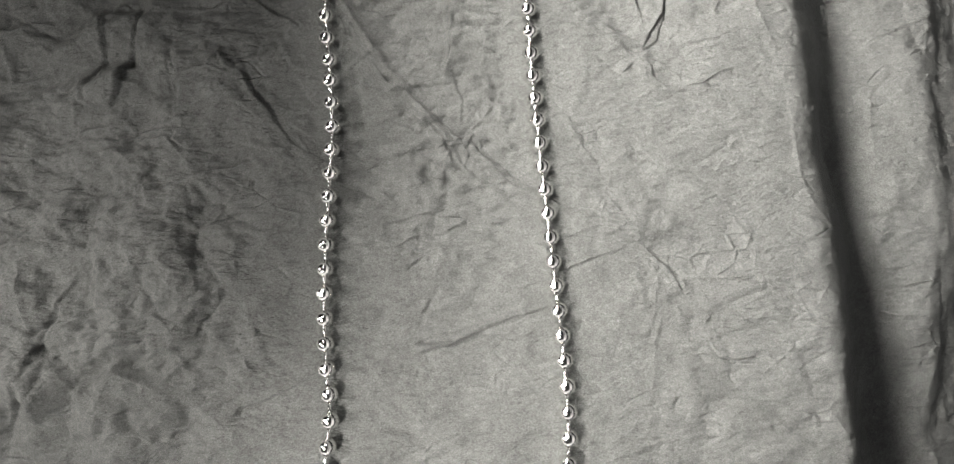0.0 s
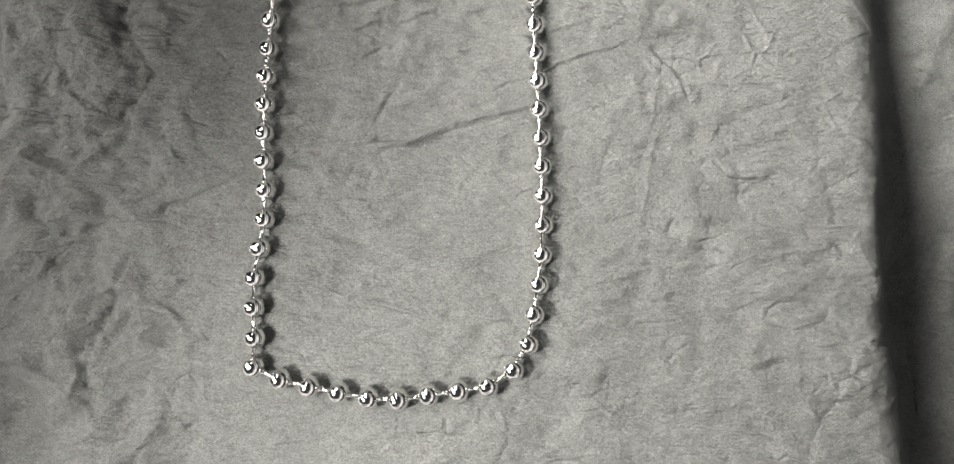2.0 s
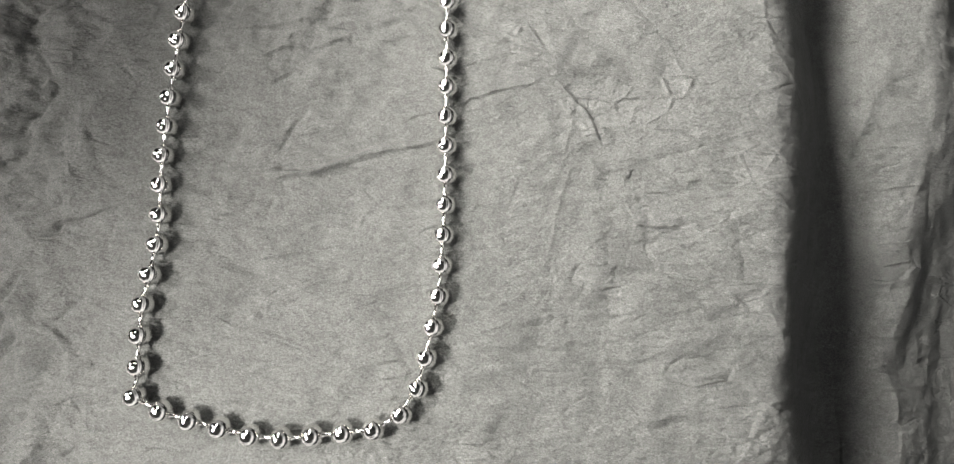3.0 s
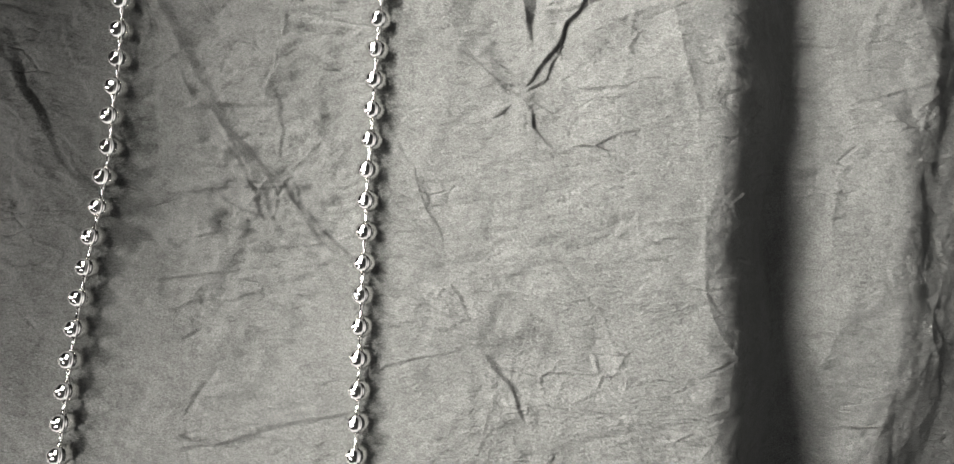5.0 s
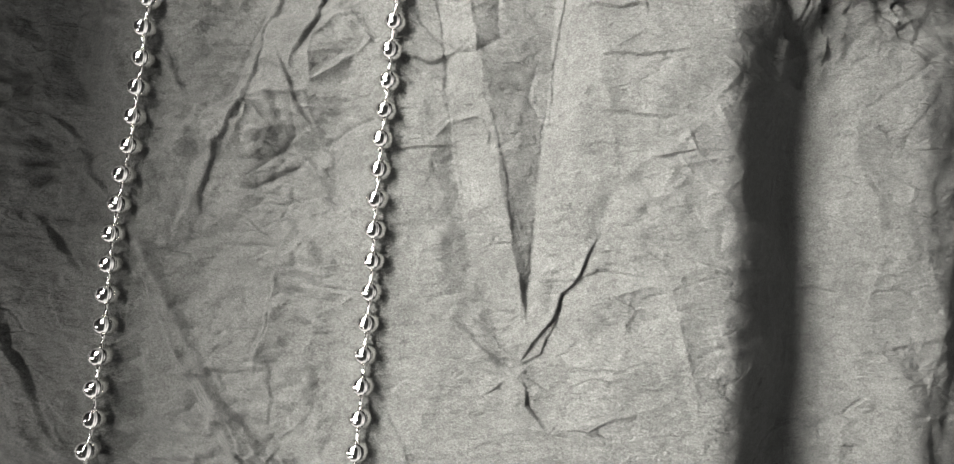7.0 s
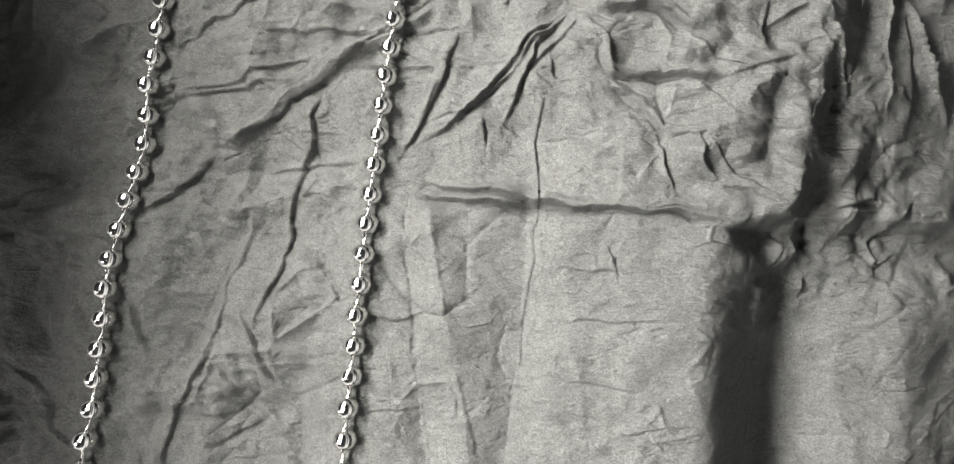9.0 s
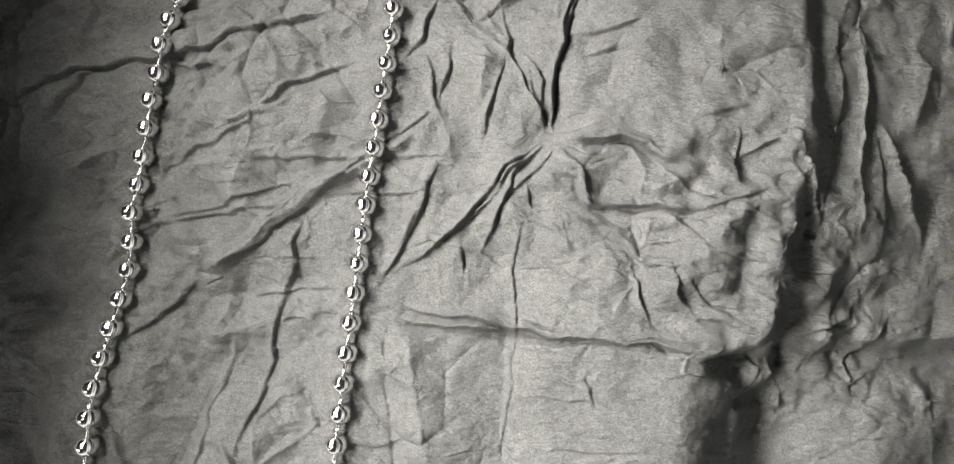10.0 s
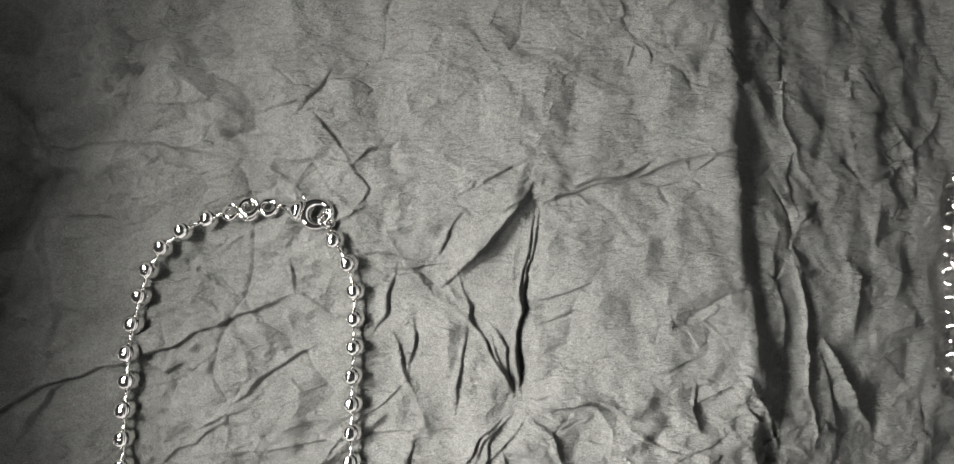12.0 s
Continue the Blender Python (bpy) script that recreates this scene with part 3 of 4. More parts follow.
crease("valley", 0.3, 0.5, (-69.1, -16.4), (-55.5, -16.1), (-50.1, -16.0), (-33.1, -11.8))
crease("valley", 0.6, 1.6, (-76.7, -18.7), (-87.1, -22.3), (-96.6, -25.3), (-102.2, -28.8))
crease("valley", 0.5, 0.8, (-83.4, 39.1), (-72.8, 30.5), (-64.8, 26.3), (-51.2, 21.3), (-43.1, 18.8))
crease("ridge", 0.5, 1.0, (-86.8, 31.5), (-70.3, 27.6), (-58.0, 23.4), (-47.2, 19.2))
crease("valley", 0.4, 0.9, (-96.3, 35.6), (-86.8, 31.1), (-70.8, 21.6), (-63.0, 16.3), (-58.7, 14.1))
crease("ridge", 0.9, 2.0, (-129.6, 9.3), (-128.0, 16.0), (-123.6, 21.1), (-115.2, 24.3), (-106.8, 26.1), (-99.7, 28.1), (-88.3, 29.8))
crease("ridge", 0.7, 1.5, (-135.3, 32.5), (-134.0, 38.2), (-129.7, 41.3), (-121.3, 41.7))
crease("ridge", 0.9, 1.5, (-143.0, 15.1), (-142.5, 6.8), (-141.5, -4.1))
crease("valley", 0.6, 1.0, (-148.4, 15.8), (-140.1, 21.1), (-136.6, 23.4))
crease("valley", 0.9, 1.6, (-131.0, 8.8), (-140.9, -5.5), (-145.2, -18.1), (-149.3, -25.3))
crease("valley", 0.8, 1.2, (-123.5, 72.9), (-123.2, 63.6), (-128.0, 50.6), (-129.6, 46.1))
crease("valley", 0.9, 1.3, (-114.9, 71.9), (-116.2, 59.7), (-121.0, 48.3))
crease("ridge", 0.8, 1.0, (-101.1, 49.5), (-95.0, 55.3), (-91.9, 48.4))
crease("valley", 0.4, 0.8, (-106.9, 60.1), (-108.0, 40.7))
crease("valley", 0.3, 1.0, (-106.8, 26.1), (-105.1, 9.0), (-104.2, 0.6), (-97.4, 0.9))
crease("valley", 0.4, 1.0, (-95.0, -2.6), (-90.5, -15.2))
crease("ridge", 0.5, 1.0, (-21.0, 55.5), (-13.9, 53.9), (-7.3, 49.2), (0.6, 43.6), (7.1, 39.6), (17.0, 32.0), (20.4, 27.8))
crease("valley", 0.4, 1.0, (0.5, 42.9), (6.9, 47.2), (10.1, 55.9))
crease("valley", 0.4, 0.8, (-16.6, 30.8), (-13.4, 23.0))
crease("valley", 0.5, 0.8, (-40.4, 62.6), (-42.5, 49.0), (-44.8, 45.5))
crease("valley", 0.4, 1.0, (-62.2, 51.5), (-57.3, 43.3), (-46.1, 40.4))
crease("ridge", 0.5, 1.5, (-135.7, -9.5), (-122.2, -7.9), (-108.8, -7.6))
crease("ridge", 0.4, 0.9, (-46.1, -36.4), (-54.6, -40.8), (-67.0, -42.6))
crease("valley", 0.35, 0.8, (-44.9, -35.8), (-52.3, -38.7), (-58.0, -41.6))
crease("groove", 0.4, 1.2, (-35.3, -51.9), (-41.5, -56.6), (-47.1, -63.5))
crease("ridge", 0.5, 1.4, (-117.8, -45.4), (-114.0, -53.3), (-110.9, -58.8))
crease("groove", 0.3, 1.5, (-51.5, -15.8), (-54.4, -22.6), (-59.0, -25.9))
crease("ridge", 0.5, 1.6, (14.0, -43.3), (18.2, -43.5), (21.5, -47.7))
crease("groove", 0.3, 2.0, (3.9, -33.8), (2.0, -47.1), (0.5, -62.2))
crease("valley", 0.4, 0.9, (-102.9, -48.1), (-91.7, -49.0), (-84.9, -49.8))
crease("ridge", 0.6, 1.2, (-39.5, 159.9), (-33.7, 162.0), (-25.7, 168.1))
crease("valley", 0.68, 1.0, (-45.3, 157.8), (-38.3, 160.6), (-32.5, 161.2))
crease("valley", 0.81, 1.0, (-80.1, 157.6), (-73.4, 166.2), (-68.8, 171.1))
crease("valley", 0.54, 0.8, (-40.4, 152.8), (-20.6, 152.7), (-9.1, 153.1), (-1.7, 152.8))
crease("valley", 0.40, 0.9, (-28.4, 145.5), (-15.8, 146.3), (0.6, 145.4))
crease("ridge", 0.5, 0.9, (-43.5, 130.5), (-38.2, 129.6), (-42.1, 125.3))
crease("ridge", 0.6, 1.0, (-56.5, 124.1), (-50.9, 127.3), (-46.1, 129.4))
crease("valley", 0.54, 0.8, (-40.4, 126.5), (-31.3, 127.4), (-19.9, 128.1))
crease("ridge", 0.5, 1.2, (-33.9, 135.4), (-29.5, 141.7))
crease("valley", 0.50, 0.9, (-9.9, 135.4), (-8.2, 139.7), (-6.5, 143.2))
crease("valley", 0.68, 0.9, (-86.9, 89.9), (-80.7, 85.2), (-79.2, 83.4))
crease("valley", 0.68, 0.9, (-49.7, 92.9), (-45.6, 89.8), (-42.3, 85.8))
crease("valley", 0.81, 1.0, (-41.8, 100.7), (-38.4, 92.1), (-34.8, 85.8))
crease("ridge", 0.6, 1.6, (-36.7, 106.2), (-39.4, 97.5), (-38.3, 88.9))
crease("valley", 0.40, 0.8, (-23.7, 100.8), (-13.7, 99.6), (-6.9, 101.8))
crease("ridge", 0.6, 0.9, (8.4, 147.2), (13.4, 151.9), (16.4, 154.1))
crease("valley", 0.50, 0.8, (13.2, 147.6), (14.5, 143.1), (18.2, 141.9))
crease("valley", 0.70, 1.0, (21.4, 142.2), (28.3, 139.5), (33.6, 134.9))
crease("valley", 0.70, 1.0, (51.1, 151.6), (58.2, 154.8), (64.0, 152.2))
crease("valley", 0.50, 0.9, (43.3, 136.1), (49.9, 134.7), (57.6, 132.8))
crease("valley", 0.90, 1.0, (63.1, 147.6), (64.7, 138.3), (68.2, 136.2))
crease("valley", 0.40, 0.8, (42.7, 158.4), (54.8, 161.5))
crease("ridge", 0.6, 1.0, (33.4, 166.9), (40.2, 161.9), (42.5, 160.6))
crease("valley", 0.50, 0.9, (23.7, 113.2), (24.3, 109.5), (25.5, 107.0))
crease("valley", 0.35, 0.8, (16.0, 99.9), (24.8, 99.6), (34.1, 100.5))
crease("valley", 0.35, 0.8, (12.3, 108.4), (19.7, 108.9), (27.9, 108.0))
crease("valley", 0.60, 0.9, (74.4, 113.6), (77.2, 110.2), (80.9, 111.5))
crease("ridge", 0.9, 0.9, (78.0, 124.8), (77.4, 121.3), (64.4, 118.2))
crease("valley", 0.80, 1.0, (85.3, 122.6), (76.4, 114.5), (76.7, 108.4))
crease("ridge", 0.7, 1.2, (62.1, 121.7), (59.1, 117.3), (63.5, 114.3))
crease("valley", 0.70, 1.0, (56.2, 108.1), (56.9, 114.2), (54.6, 118.3))
crease("valley", 0.6, 1.0, (-87.6, 219.8), (-80.1, 211.7), (-74.6, 206.0))
crease("ridge", 0.6, 1.0, (-53.1, 229.6), (-43.4, 230.0), (-37.0, 230.2))
crease("valley", 0.4, 0.8, (-45.9, 221.6), (-37.0, 222.8), (-26.8, 219.4), (-16.7, 220.5))
crease("valley", 0.5, 0.8, (-25.6, 209.3), (-16.9, 208.2), (-9.2, 205.7))
crease("valley", 0.5, 0.9, (-20.5, 217.8), (-16.7, 221.8), (-11.3, 227.1))
crease("ridge", 0.4, 0.9, (-48.9, 169.8), (-45.2, 167.7), (-43.1, 171.7))
crease("valley", 0.5, 0.8, (-24.5, 188.4), (-24.3, 181.4))
crease("valley", 0.4, 0.8, (-44.2, 183.9), (-39.0, 179.5))
crease("valley", 0.5, 0.9, (-57.2, 149.9), (-45.1, 155.8), (-36.7, 160.5))
crease("valley", 0.5, 0.9, (-56.8, 140.0), (-42.5, 144.2), (-30.1, 148.8))
crease("valley", 0.7, 0.8, (-12.2, 189.5), (-2.4, 186.9), (5.1, 183.9))
crease("valley", 0.6, 0.8, (-6.4, 185.2), (-0.0, 184.1), (8.7, 184.7))
crease("valley", 0.7, 0.9, (-3.4, 185.1), (-6.1, 176.1), (-9.1, 172.0))
crease("valley", 0.8, 0.8, (-0.3, 173.7), (-1.7, 168.5), (-3.0, 163.8))
crease("valley", 0.6, 0.8, (2.1, 183.0), (5.7, 180.2), (9.4, 182.2))
crease("valley", 0.6, 0.8, (14.9, 194.4), (19.7, 193.1), (24.8, 195.9))
crease("valley", 0.7, 0.8, (13.8, 172.3), (17.3, 166.9), (15.6, 158.8))
crease("valley", 0.7, 0.9, (19.1, 153.9), (22.9, 149.6), (25.6, 143.7))
crease("valley", 0.7, 0.9, (7.7, 143.9), (15.2, 149.4), (18.8, 153.9))
crease("valley", 0.5, 0.9, (35.5, 144.7), (39.7, 140.4), (45.6, 135.3))
crease("valley", 0.7, 0.8, (59.1, 151.0), (64.8, 146.5))
crease("valley", 0.5, 0.8, (4.2, 184.2), (7.5, 190.1), (11.5, 194.6))
crease("ridge", 0.5, 0.9, (-17.2, 176.5), (-11.1, 181.1), (-5.6, 182.4))
crease("valley", 0.6, 0.9, (10.5, 173.0), (7.8, 166.0), (5.7, 156.7))
crease("valley", 0.5, 0.9, (34.8, 170.9), (30.3, 172.3), (23.3, 171.1))
crease("valley", 0.4, 0.8, (16.8, 89.4), (27.1, 88.2), (30.4, 88.7))
crease("valley", 0.35, 0.8, (26.5, 81.0), (32.3, 81.7))
crease("valley", 0.35, 0.9, (6.2, 59.2), (16.7, 61.1), (26.9, 59.7))
crease("valley", 0.3, 0.8, (8.4, 45.0), (16.6, 44.7), (24.6, 45.4))
crease("valley", 0.5, 0.7, (34.7, 61.7), (38.5, 60.3))
crease("valley", 0.5, 0.8, (-5.7, 53.6), (0.1, 50.9))
crease("valley", 0.5, 0.9, (-82.2, 86.2), (-78.4, 80.1), (-73.5, 72.1))
crease("valley", 0.5, 1.0, (-92.5, 57.4), (-90.0, 47.4), (-85.8, 40.6))
crease("ridge", 0.4, 1.0, (-62.0, 67.5), (-54.6, 68.9), (-46.9, 73.4))
crease("ridge", 0.5, 0.9, (-59.5, 49.9), (-57.8, 42.2), (-54.8, 38.5))
crease("valley", 0.5, 0.9, (-42.4, 45.7), (-40.7, 38.2), (-42.0, 32.3))
crease("valley", 0.8, 0.8, (-45.1, 27.5), (-42.5, 22.1), (-39.9, 18.2))
crease("valley", 0.8, 0.7, (-43.9, 30.9), (-41.3, 24.4), (-42.4, 20.2))
crease("valley", 0.6, 0.7, (-38.6, 28.6), (-36.9, 23.2))
crease("valley", 0.35, 0.7, (-36.2, 27.4), (-29.6, 26.5), (-25.2, 28.9))
crease("ridge", 0.6, 1.2, (52.0, 38.8), (54.5, 46.8), (56.1, 50.8))
crease("valley", 0.5, 1.2, (56.4, 57.9), (61.4, 58.9), (67.1, 57.5))
crease("ridge", 0.6, 1.0, (-147.4, 66.3), (-138.8, 68.3), (-131.3, 69.3))
crease("valley", 0.5, 1.0, (-148.1, 31.0), (-139.7, 37.1))
crease("valley", 0.6, 0.9, (-133.6, 50.2), (-122.5, 46.1), (-118.7, 52.5))
crease("valley", 0.4, 0.9, (-112.7, 44.3), (-103.1, 39.8), (-91.6, 38.7))
crease("ridge", 0.5, 1.0, (-106.5, 34.4), (-100.0, 39.7))
crease("ridge", 0.5, 1.0, (-96.0, 24.4), (-89.6, 28.5))
crease("valley", 0.35, 0.8, (-120.8, 21.9), (-113.4, 31.2), (-104.3, 38.1))
crease("valley", 0.3, 0.8, (-118.1, -0.3), (-115.3, -9.0))
crease("ridge", 0.5, 0.8, (-85.1, 52.8), (-74.7, 53.3))
crease("valley", 0.6, 0.9, (-87.1, 68.4), (-75.7, 59.0))
crease("valley", 0.45, 0.8, (-71.9, 10.1), (-55.2, 11.1), (-40.6, 13.5))
crease("valley", 0.4, 0.8, (-72.2, 7.3), (-58.5, 5.9), (-44.1, 8.3))
crease("valley", 0.4, 0.8, (-58.7, 30.5), (-50.8, 25.1), (-39.8, 20.3))
crease("valley", 0.4, 0.8, (-49.8, 33.5), (-39.3, 26.3), (-31.8, 16.4))
crease("valley", 0.3, 0.8, (-64.8, 26.3), (-50.5, 27.7), (-36.4, 27.1))
crease("valley", 0.5, 0.8, (13.0, -41.9), (17.9, -45.3))
crease("valley", 0.3, 0.9, (-122.6, -15.8), (-111.6, -9.2), (-103.5, -8.3))
crease("valley", 0.35, 0.8, (-32.6, 12.5), (-27.7, 7.6), (-24.3, 1.6))
crease("ridge", 0.63, 3.5, (77.9, 184.6), (79.0, 175.2), (77.4, 159.7), (76.1, 149.7), (77.4, 136.8))
crease("valley", 0.35, 4.0, (73.2, 179.8), (72.9, 165.5), (70.7, 153.1), (67.2, 138.8))
crease("ridge", 0.70, 2.5, (82.9, 159.6), (85.7, 151.9), (89.7, 143.4), (95.0, 136.4))
crease("valley", 0.35, 3.0, (81.5, 159.1), (82.6, 148.5), (82.8, 135.7))
crease("ridge", 0.49, 3.0, (92.2, 179.9), (91.3, 168.4), (90.2, 156.7))
crease("valley", 0.21, 1.5, (92.2, 179.9), (90.9, 168.4), (90.1, 157.0))
crease("valley", 0.42, 2.0, (102.9, 216.5), (106.3, 211.8), (108.7, 207.4))
crease("ridge", 0.42, 2.0, (109.7, 206.3), (113.4, 199.4), (115.0, 194.9))
crease("ridge", 0.49, 3.0, (99.6, 188.2), (100.1, 181.2), (99.3, 175.0))
crease("valley", 0.28, 3.0, (82.1, 200.6), (79.3, 193.9), (80.2, 185.7))
crease("ridge", 0.42, 3.0, (77.0, 215.9), (82.7, 212.3), (89.4, 204.4))
crease("valley", 0.49, 2.5, (92.4, 198.6), (98.0, 192.6), (98.8, 190.4))
crease("ridge", 0.35, 2.0, (114.8, 195.0), (111.2, 186.9), (116.7, 182.1), (122.2, 189.2))

crease("ridge", 0.6, 0.9, (-81.1, 85.3), (-77.4, 78.3), (-74.2, 73.0))
crease("valley", 0.7, 0.8, (-81.6, 115.8), (-74.3, 111.3), (-67.7, 108.0))
crease("ridge", 0.5, 1.4, (6.4, 228.9), (20.4, 230.5), (28.7, 226.9), (37.7, 219.5), (46.4, 214.7))
crease("ridge", 0.7, 1.2, (-89.4, 190.2), (-85.8, 194.0), (-76.1, 200.8))
crease("valley", 0.8, 0.8, (-86.8, 190.2), (-87.0, 176.4), (-84.5, 160.5))

# the sheet falls off along its east side: a steep flank, then a gutter and a swell, and lower crumpled paper further north
EDGE = np.interp(YS, [-69.6, -48.2, -20.2, -9.0, 6.5, 15.4, 37.9, 49.5, 68.3, 71.6, 99.1, 109.8, 116.0, 118.5, 146.6, 152.5, 162.4, 175.8, 197.8, 215.3], [34.5, 35.5, 37.1, 37.5, 37.0, 36.1, 38.9, 40.0, 41.2, 40.6, 43.0, 44.1, 44.8, 54.5, 61.3, 62.9, 63.5, 64.2, 65.1, 67.6])[:, None]
U = GX - EDGE - 1.0 - 0.6 * waves(GX, GY, 14, 31) - 0.2 * waves(GX, GY, 5, 32)
NORTH = smooth(113, 127, GY + 4 * facets(GX, GY, 8, 35) + 2 * facets(GX, GY, 4, 36) + 0.45 * np.clip(U, 0, 26))
DEEP, SHOAL, SUNK = smooth(60, 10, GY), smooth(82, 110, GY), smooth(10, -60, GY)
SOUTH_FLANK = -(19 + DEEP + 13 * SUNK - 3 * SHOAL) * smooth(-5 - 2 * SUNK, 19 + 4 * SUNK, U) + (5.0 + DEEP - 5 * SUNK) * smooth(21, 42, U) - (10 - 3 * SHOAL) * smooth(34, 62, U)
NORTH_FLANK = -3.5 * smooth(-2.0, 5, U) - 0.32 * np.clip(U, 0, 60)
FLANK = SOUTH_FLANK * (1 - NORTH) + NORTH_FLANK * NORTH
SHARDS = np.exp(-(((GX - 62) / 22) ** 2 + ((GY - 117) / 13) ** 2))
HEIGHT = HEIGHT + FLANK + smooth(2, 10, U) * (NORTH * (0.5 * facets(WX * 1.6, WY * 0.5, 11, 33) + 0.25 * facets(WX, WY, 4.5, 34)) + (1 - NORTH) * (1.1 * facets(WX * 1.1, WY * 0.4, 9, 37) + 0.3 * facets(WX, WY * 0.6, 3.5, 38)))
HEIGHT = HEIGHT + SHARDS * (2.2 * facets(WX, WY, 10, 43) + 1.1 * facets(WX, WY, 5, 44))


# the rim of the sheet bends down to the table
RIM = smooth(10, 1, np.minimum(np.minimum(GX - XS[0], XS[-1] - GX), np.minimum(GY - YS[0], YS[-1] - GY)))
HEIGHT = HEIGHT * (1 - RIM) - 47.6 * RIM


def paper_height(x, y):
    """Height of the sheet at a place, in millimetres."""
    j, i = np.searchsorted(XS, x), np.searchsorted(YS, y)
    return float(HEIGHT[i - 5:i + 6, j - 5:j + 6].mean())


def tissue_sheet():
    rows, cols = GX.shape
    me = bpy.data.meshes.new("tissue_paper")
    co = np.stack([GX, GY, HEIGHT], -1).reshape(-1, 3) * 0.001
    idx = np.arange(rows * cols).reshape(rows, cols)
    quads = np.stack([idx[:-1, :-1], idx[:-1, 1:], idx[1:, 1:], idx[1:, :-1]], -1).reshape(-1)
    me.vertices.add(len(co)), me.loops.add(len(quads)), me.polygons.add(len(quads) // 4)
    me.vertices.foreach_set("co", co.ravel())
    me.loops.foreach_set("vertex_index", quads)
    me.polygons.foreach_set("loop_start", np.arange(0, len(quads), 4))
    me.polygons.foreach_set("use_smooth", np.ones(len(quads) // 4, bool))
    me.update(calc_edges=True)
    me.materials.append(TISSUE)
    return tagged(new("tissue_paper", me), "crumpled black tissue paper sheet spread on the table", "tissue paper")


tissue_sheet()

# ---- the necklace ----
PITCH, BEAD = 5.4, 2.0
necklace = tagged(new("bead_necklace"), "silver steel ball bead chain necklace lying closed on black tissue paper", "necklace")


def part(name, bm, mat, parent, label="", smooth_faces=True):
    me = bpy.data.meshes.new(name)
    for f in bm.faces:
        f.smooth = smooth_faces
    bm.to_mesh(me), bm.free()
    me.materials.append(mat)
    ob = new(name, me)
    ob.parent = parent
    return tagged(ob, label)



def spline(points, pitch):
    """Points at even steps along a smooth curve through the given ones."""
    p = np.array([points[0], *points, points[-1]], float)
    fine = []
    for a, b, c, d in zip(p, p[1:], p[2:], p[3:]):
        t = np.linspace(0, 1, 40, endpoint=False)[:, None]
        fine.append(0.5 * (2 * b + (c - a) * t + (2 * a - 5 * b + 4 * c - d) * t**2 + (3 * b - a - 3 * c + d) * t**3))
    fine = np.concatenate([*fine, p[-1:]])
    run = np.concatenate([[0], np.cumsum(np.hypot(*np.diff(fine, axis=0).T))])
    count = round(run[-1] / pitch)
    at = np.linspace(0, run[-1], count + 1)
    return np.stack([np.interp(at, run, fine[:, 0]), np.interp(at, run, fine[:, 1])], 1)


BEADS = [Vector((x, y, paper_height(x, y) + BEAD - 0.05)) for x, y in spline(RUN, PITCH)]


def bead_mesh():
    """A hollow ball with rounded flutes from pole to pole, and a drilled, turned-in collar at each pole (the poles lie along x)."""
    bm = bmesh.new()
    flutes, fine, rings = 20, 4, 14
    seg = flutes * fine
    first = math.asin(0.55 / BEAD)
    loops = []
    for k in range(rings + 1):
        a = first + (math.pi - 2 * first) * k / rings
        deep = 0.015 * math.sin(a) ** 2
        radii = [BEAD * math.sin(a) * (1 - deep * (1 - abs(math.sin(math.pi * s / fine)))) for s in range(seg)]
        loops.append([bm.verts.new((BEAD * math.cos(a), r * math.cos(2 * math.pi * s / seg), r * math.sin(2 * math.pi * s / seg))) for s, r in enumerate(radii)])
    for sign, at in ((1, 0), (-1, -1)):
        hole = [bm.verts.new((v.co.x - sign * 0.35, v.co.y * 0.72, v.co.z * 0.72)) for v in loops[at]]
        loops.insert(0 if at == 0 else len(loops), hole)
    for a, b in zip(loops, loops[1:]):
        for s in range(seg):
            bm.faces.new((a[s], a[(s + 1) % seg], b[(s + 1) % seg], b[s]))
    bmesh.ops.recalc_face_normals(bm, faces=bm.faces[:])
    for v in bm.verts:
        v.co *= 0.001
    for f in bm.faces:
        f.smooth = True
    # the cut lines between the flutes stay sharp
    for a, b in zip(loops, loops[1:]):
        for s in range(0, seg, fine):
            bm.edges.get((a[s], b[s])).smooth = False
    me = bpy.data.meshes.new("bead")
    bm.to_mesh(me), bm.free()
    me.materials.append(STEEL)
    return me


def link_mesh():
    """The short dumb-bell rod that joins two balls, along x, one unit long."""
    bm = bmesh.new()
    profile = ((-0.5, 0.62), (-0.42, 0.6), (-0.3, 0.38), (0, 0.34), (0.3, 0.38), (0.42, 0.6), (0.5, 0.62))
    seg = 12
    loops = [[bm.verts.new((x * 0.001, r * math.cos(2 * math.pi * s / seg) * 0.001, r * math.sin(2 * math.pi * s / seg) * 0.001)) for s in range(seg)] for x, r in profile]
    for a, b in zip(loops, loops[1:]):
        for s in range(seg):
            bm.faces.new((a[s], a[(s + 1) % seg], b[(s + 1) % seg], b[s]))
    for f in bm.faces:
        f.smooth = True
    bmesh.ops.recalc_face_normals(bm, faces=bm.faces[:])
    me = bpy.data.meshes.new("link")
    bm.to_mesh(me), bm.free()
    me.materials.append(STEEL)
    return me


def along(a, b, spin=0.0):
    """The turn that lays x along the way from a to b."""
    return (b - a).to_track_quat("X", "Z").to_matrix().to_4x4() @ pose(0, 0, 0, spin, 0, 0)


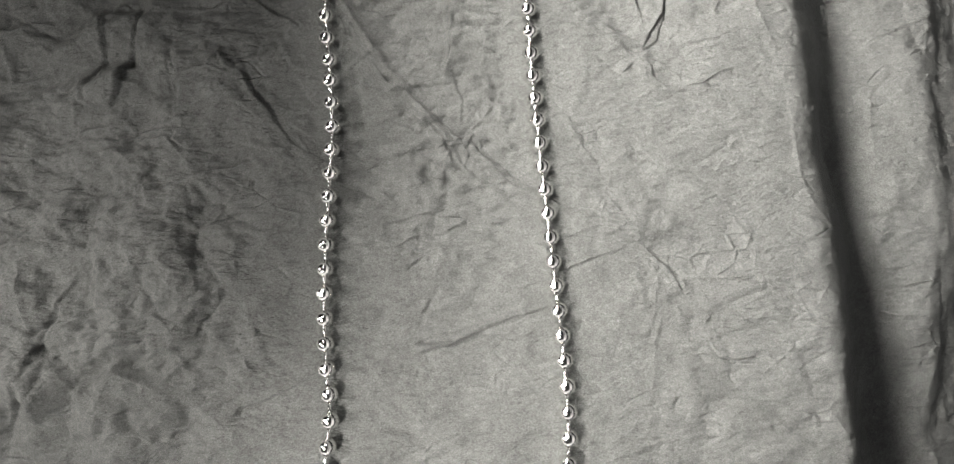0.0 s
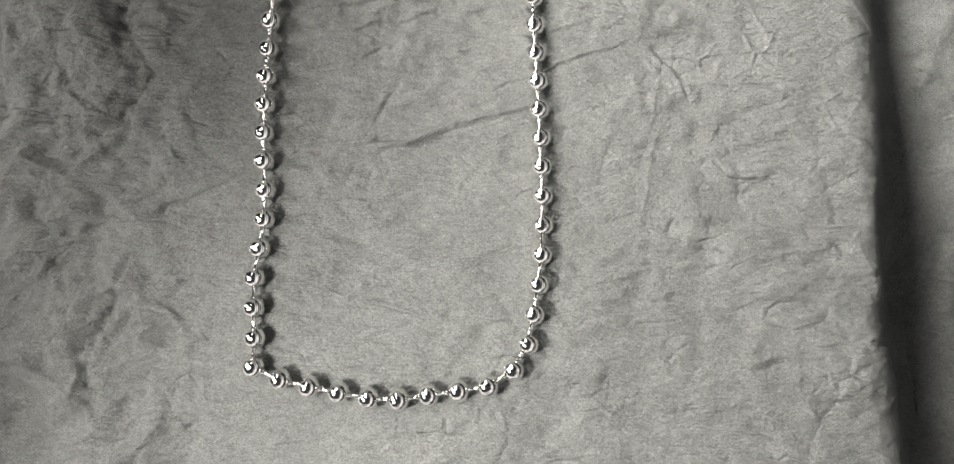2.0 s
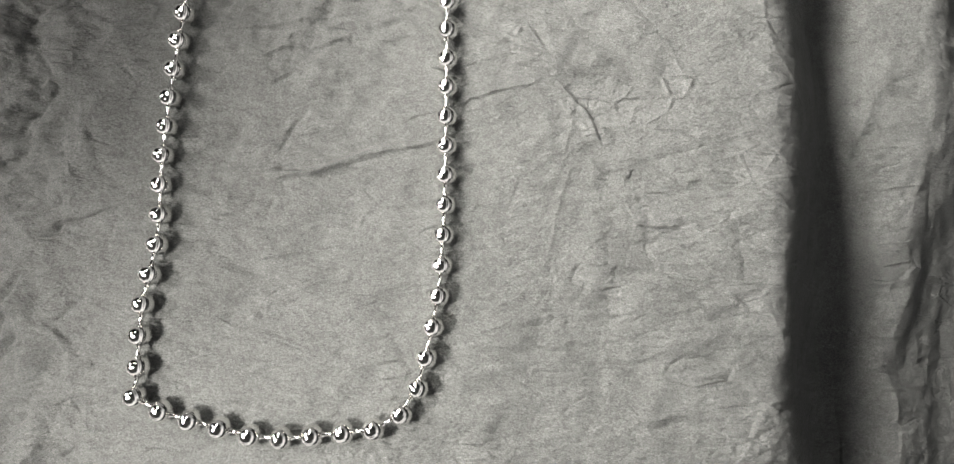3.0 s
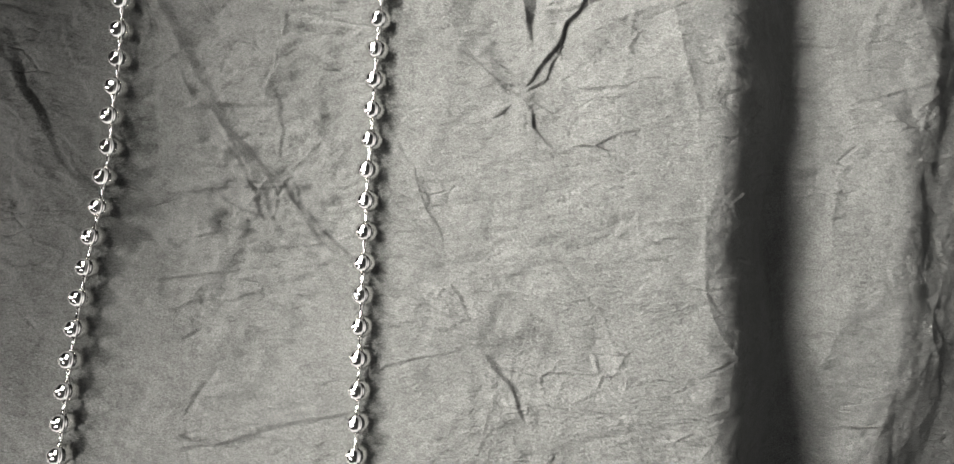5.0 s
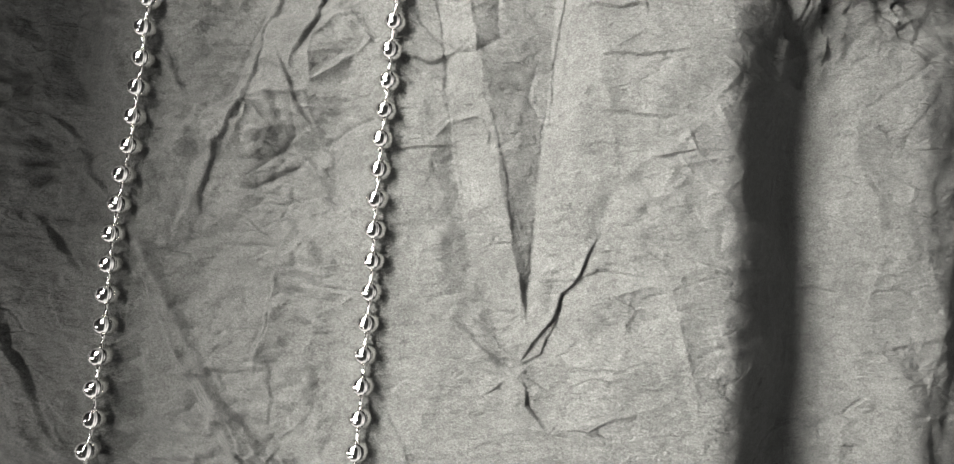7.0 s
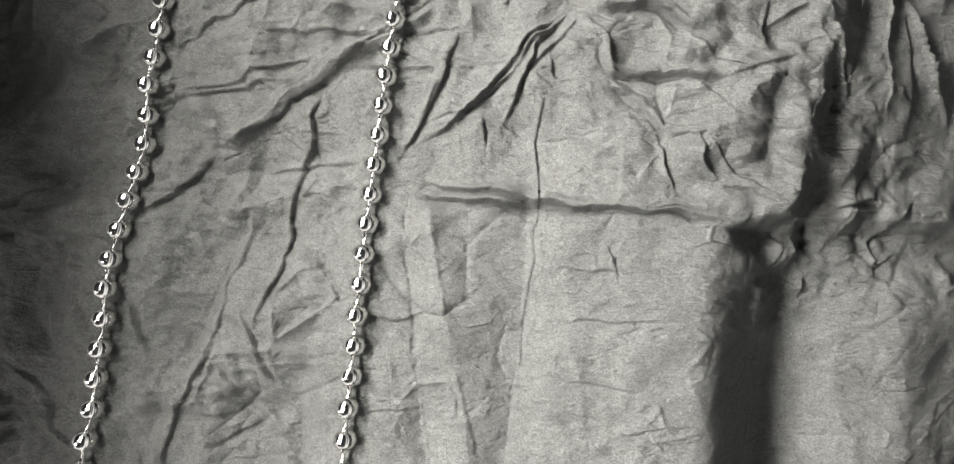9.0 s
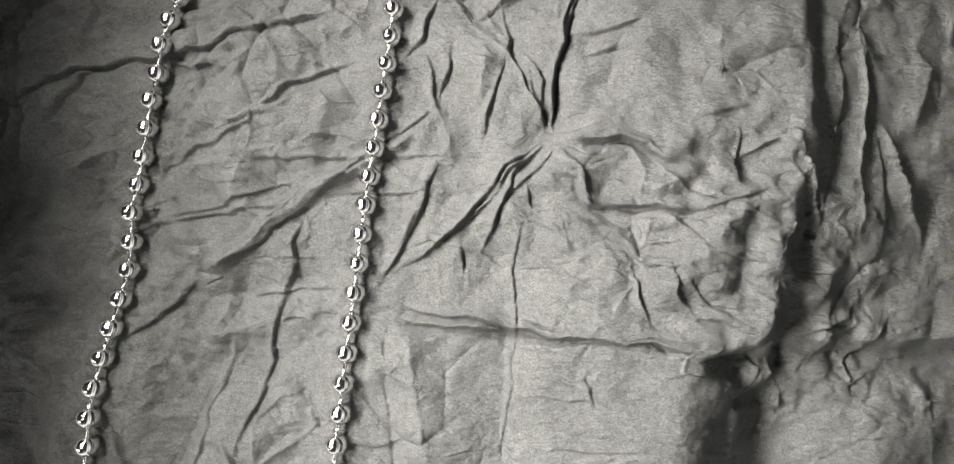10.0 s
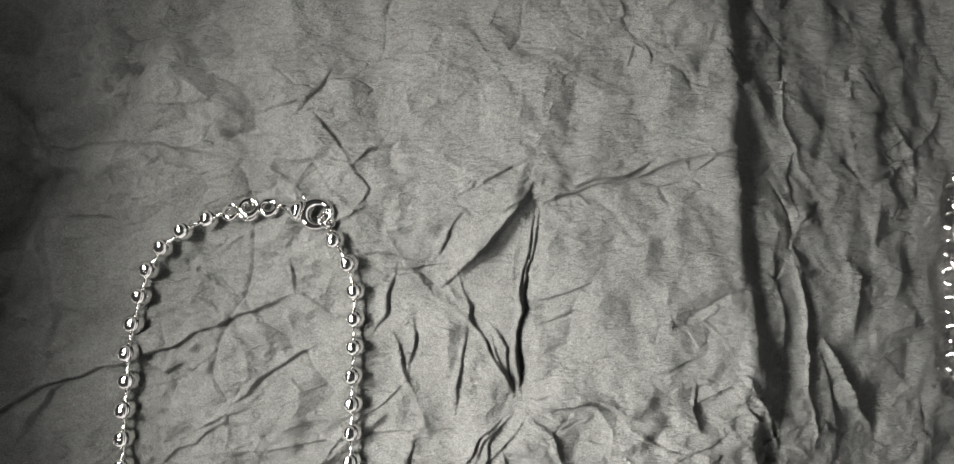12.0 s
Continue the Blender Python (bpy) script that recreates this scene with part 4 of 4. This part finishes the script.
BEAD_MESH, LINK_MESH = bead_mesh(), link_mesh()
for k, b in enumerate(BEADS):
    a, c = BEADS[max(k - 1, 0)], BEADS[min(k + 1, len(BEADS) - 1)]
    ob = new("bead", BEAD_MESH)
    ob.parent = necklace
    ob.matrix_local = Matrix.Translation(b * 0.001) @ along(a, c, random.uniform(0, 360))
for a, b in zip(BEADS, BEADS[1:]):
    gap = (b - a).length - 2 * BEAD * 0.97
    ob = new("link", LINK_MESH)
    ob.parent = necklace
    ob.matrix_local = Matrix.Translation((a + b) * 0.0005) @ along(a, b) @ Matrix.Diagonal((gap + 0.2, 1, 1, 1))


def tube(points, radii, seg=12, closed=False):
    """A round bar through the points (millimetres), with a radius at each."""
    bm = bmesh.new()
    pts = [Vector(p) for p in points]
    loops = []
    for k, p in enumerate(pts):
        if closed:
            d = pts[(k + 1) % len(pts)] - pts[k - 1]
        else:
            d = pts[min(k + 1, len(pts) - 1)] - pts[max(k - 1, 0)]
        d.normalize()
        up = Vector((0, 0, 1)) if abs(d.z) < 0.9 else Vector((1, 0, 0))
        e = d.cross(up).normalized()
        f = e.cross(d)
        loops.append([bm.verts.new((p + radii[k] * (math.cos(2 * math.pi * s / seg) * e + math.sin(2 * math.pi * s / seg) * f)) * 0.001) for s in range(seg)])
    pairs = list(zip(loops, loops[1:])) + ([(loops[-1], loops[0])] if closed else [])
    for a, b in pairs:
        for s in range(seg):
            bm.faces.new((a[s], a[(s + 1) % seg], b[(s + 1) % seg], b[s]))
    if not closed:
        bm.faces.new(loops[0]), bm.faces.new(loops[-1][::-1])
    bmesh.ops.recalc_face_normals(bm, faces=bm.faces[:])
    return bm


def ring(centre, normal, radius, wire, squeeze=1.0):
    """A wire ring about a centre."""
    q = Vector(normal).normalized().to_track_quat("Z", "X")
    pts = [Vector(centre) + q @ Vector((radius * math.cos(a), squeeze * radius * math.sin(a), 0)) for a in np.linspace(0, 2 * math.pi, 28, endpoint=False)]
    return tube(pts, [wire] * len(pts), 10, True)


def clasp_parts():
    z = paper_height(-20, 198) + 1.9
    # lobster clasp: tapered stem, round hooked body, lever with its thumb nub
    stem = [(-24.5, 199.3), (-23.6, 199.1), (-22.7, 198.8), (-21.8, 198.4), (-21.0, 198.0), (-20.2, 197.6), (-19.6, 197.3)]
    clasp = part("clasp", tube([(x, y, z) for x, y in stem], [0.4, 0.7, 1.2, 1.8, 2.35, 2.5, 1.9], 20), STEEL, necklace, "polished lobster clasp with a tapered body")
    turn = np.linspace(math.radians(5), math.radians(322), 30)
    part("hook", tube([(-17.1 + 2.6 * math.cos(a), 196.7 + 2.5 * math.sin(a), z) for a in turn], [float(r) for r in np.interp(turn, [0.1, 1.2, 2.2, 3.0, 3.8, 4.6, 5.6], [0.7, 0.85, 1.2, 1.4, 1.1, 0.65, 0.55])], 16), STEEL, clasp)
    lever = [(-15.0, 195.1), (-14.5, 196.0), (-14.4, 197.0), (-14.6, 197.6)]
    part("lever", tube([(x, y, z) for x, y in lever], [0.5, 0.6, 0.65, 0.6], 12), STEEL, clasp)
    part("thumb_nub", tube([(-19.0, 199.4, z + 0.2), (-19.3, 200.3, z + 0.4), (-19.5, 200.8, z + 0.4)], [0.6, 0.5, 0.25], 10), STEEL, clasp)
    part("swivel_ring", ring((-26.6, 199.2, z - 0.1), (0.2, 0.4, 0.9), 1.5, 0.75), STEEL, clasp)
    part("jump_ring", ring((-30.9, 199.3, z - 0.6), (0.05, -0.25, 1), 1.75, 0.75), STEEL, necklace, "round steel jump ring")
    part("jump_ring", ring((-30.2, 199.5, z + 0.4), (0.15, 0.3, 1), 1.6, 0.7), STEEL, necklace, "round steel jump ring")
    part("end_ring", ring((-34.2, 199.2, z - 0.5), (0.1, 0.5, 0.8), 1.6, 0.65, 0.8), STEEL, necklace)
    last, first = BEADS[-1], BEADS[0]
    part("end_link", tube([last, last.lerp(Vector((-35.8, 199.1, z - 0.5)), 0.6), (-35.8, 199.1, z - 0.5)], [0.4, 0.38, 0.38]), STEEL, necklace)
    part("end_ring", ring((-15.4, 195.3, z + 0.2), (0.5, 0.3, 0.7), 1.4, 0.5), STEEL, necklace)
    part("end_link", tube([first, first.lerp(Vector((-15.0, 194.0, z - 0.3)), 0.5), (-15.0, 194.0, z - 0.3)], [0.4, 0.38, 0.38]), STEEL, necklace)


clasp_parts()


# ---- a second chain at the east side of the paper ----
def curb_chain():
    chain = tagged(new("curb_chain"), "heavy silver curb chain lying on the lower black paper", "chain")
    for k in range(15):
        x, y = 117.5 + 0.57 * k, 146.0 + k * 3.2
        z = paper_height(x, y) + 1.5
        link = part("link", ring((x, y, z), (0.75 * (-1) ** k, 0.1, 0.7), 2.6, 0.62, 0.75), STEEL, chain)
        link.name = "link"


curb_chain()
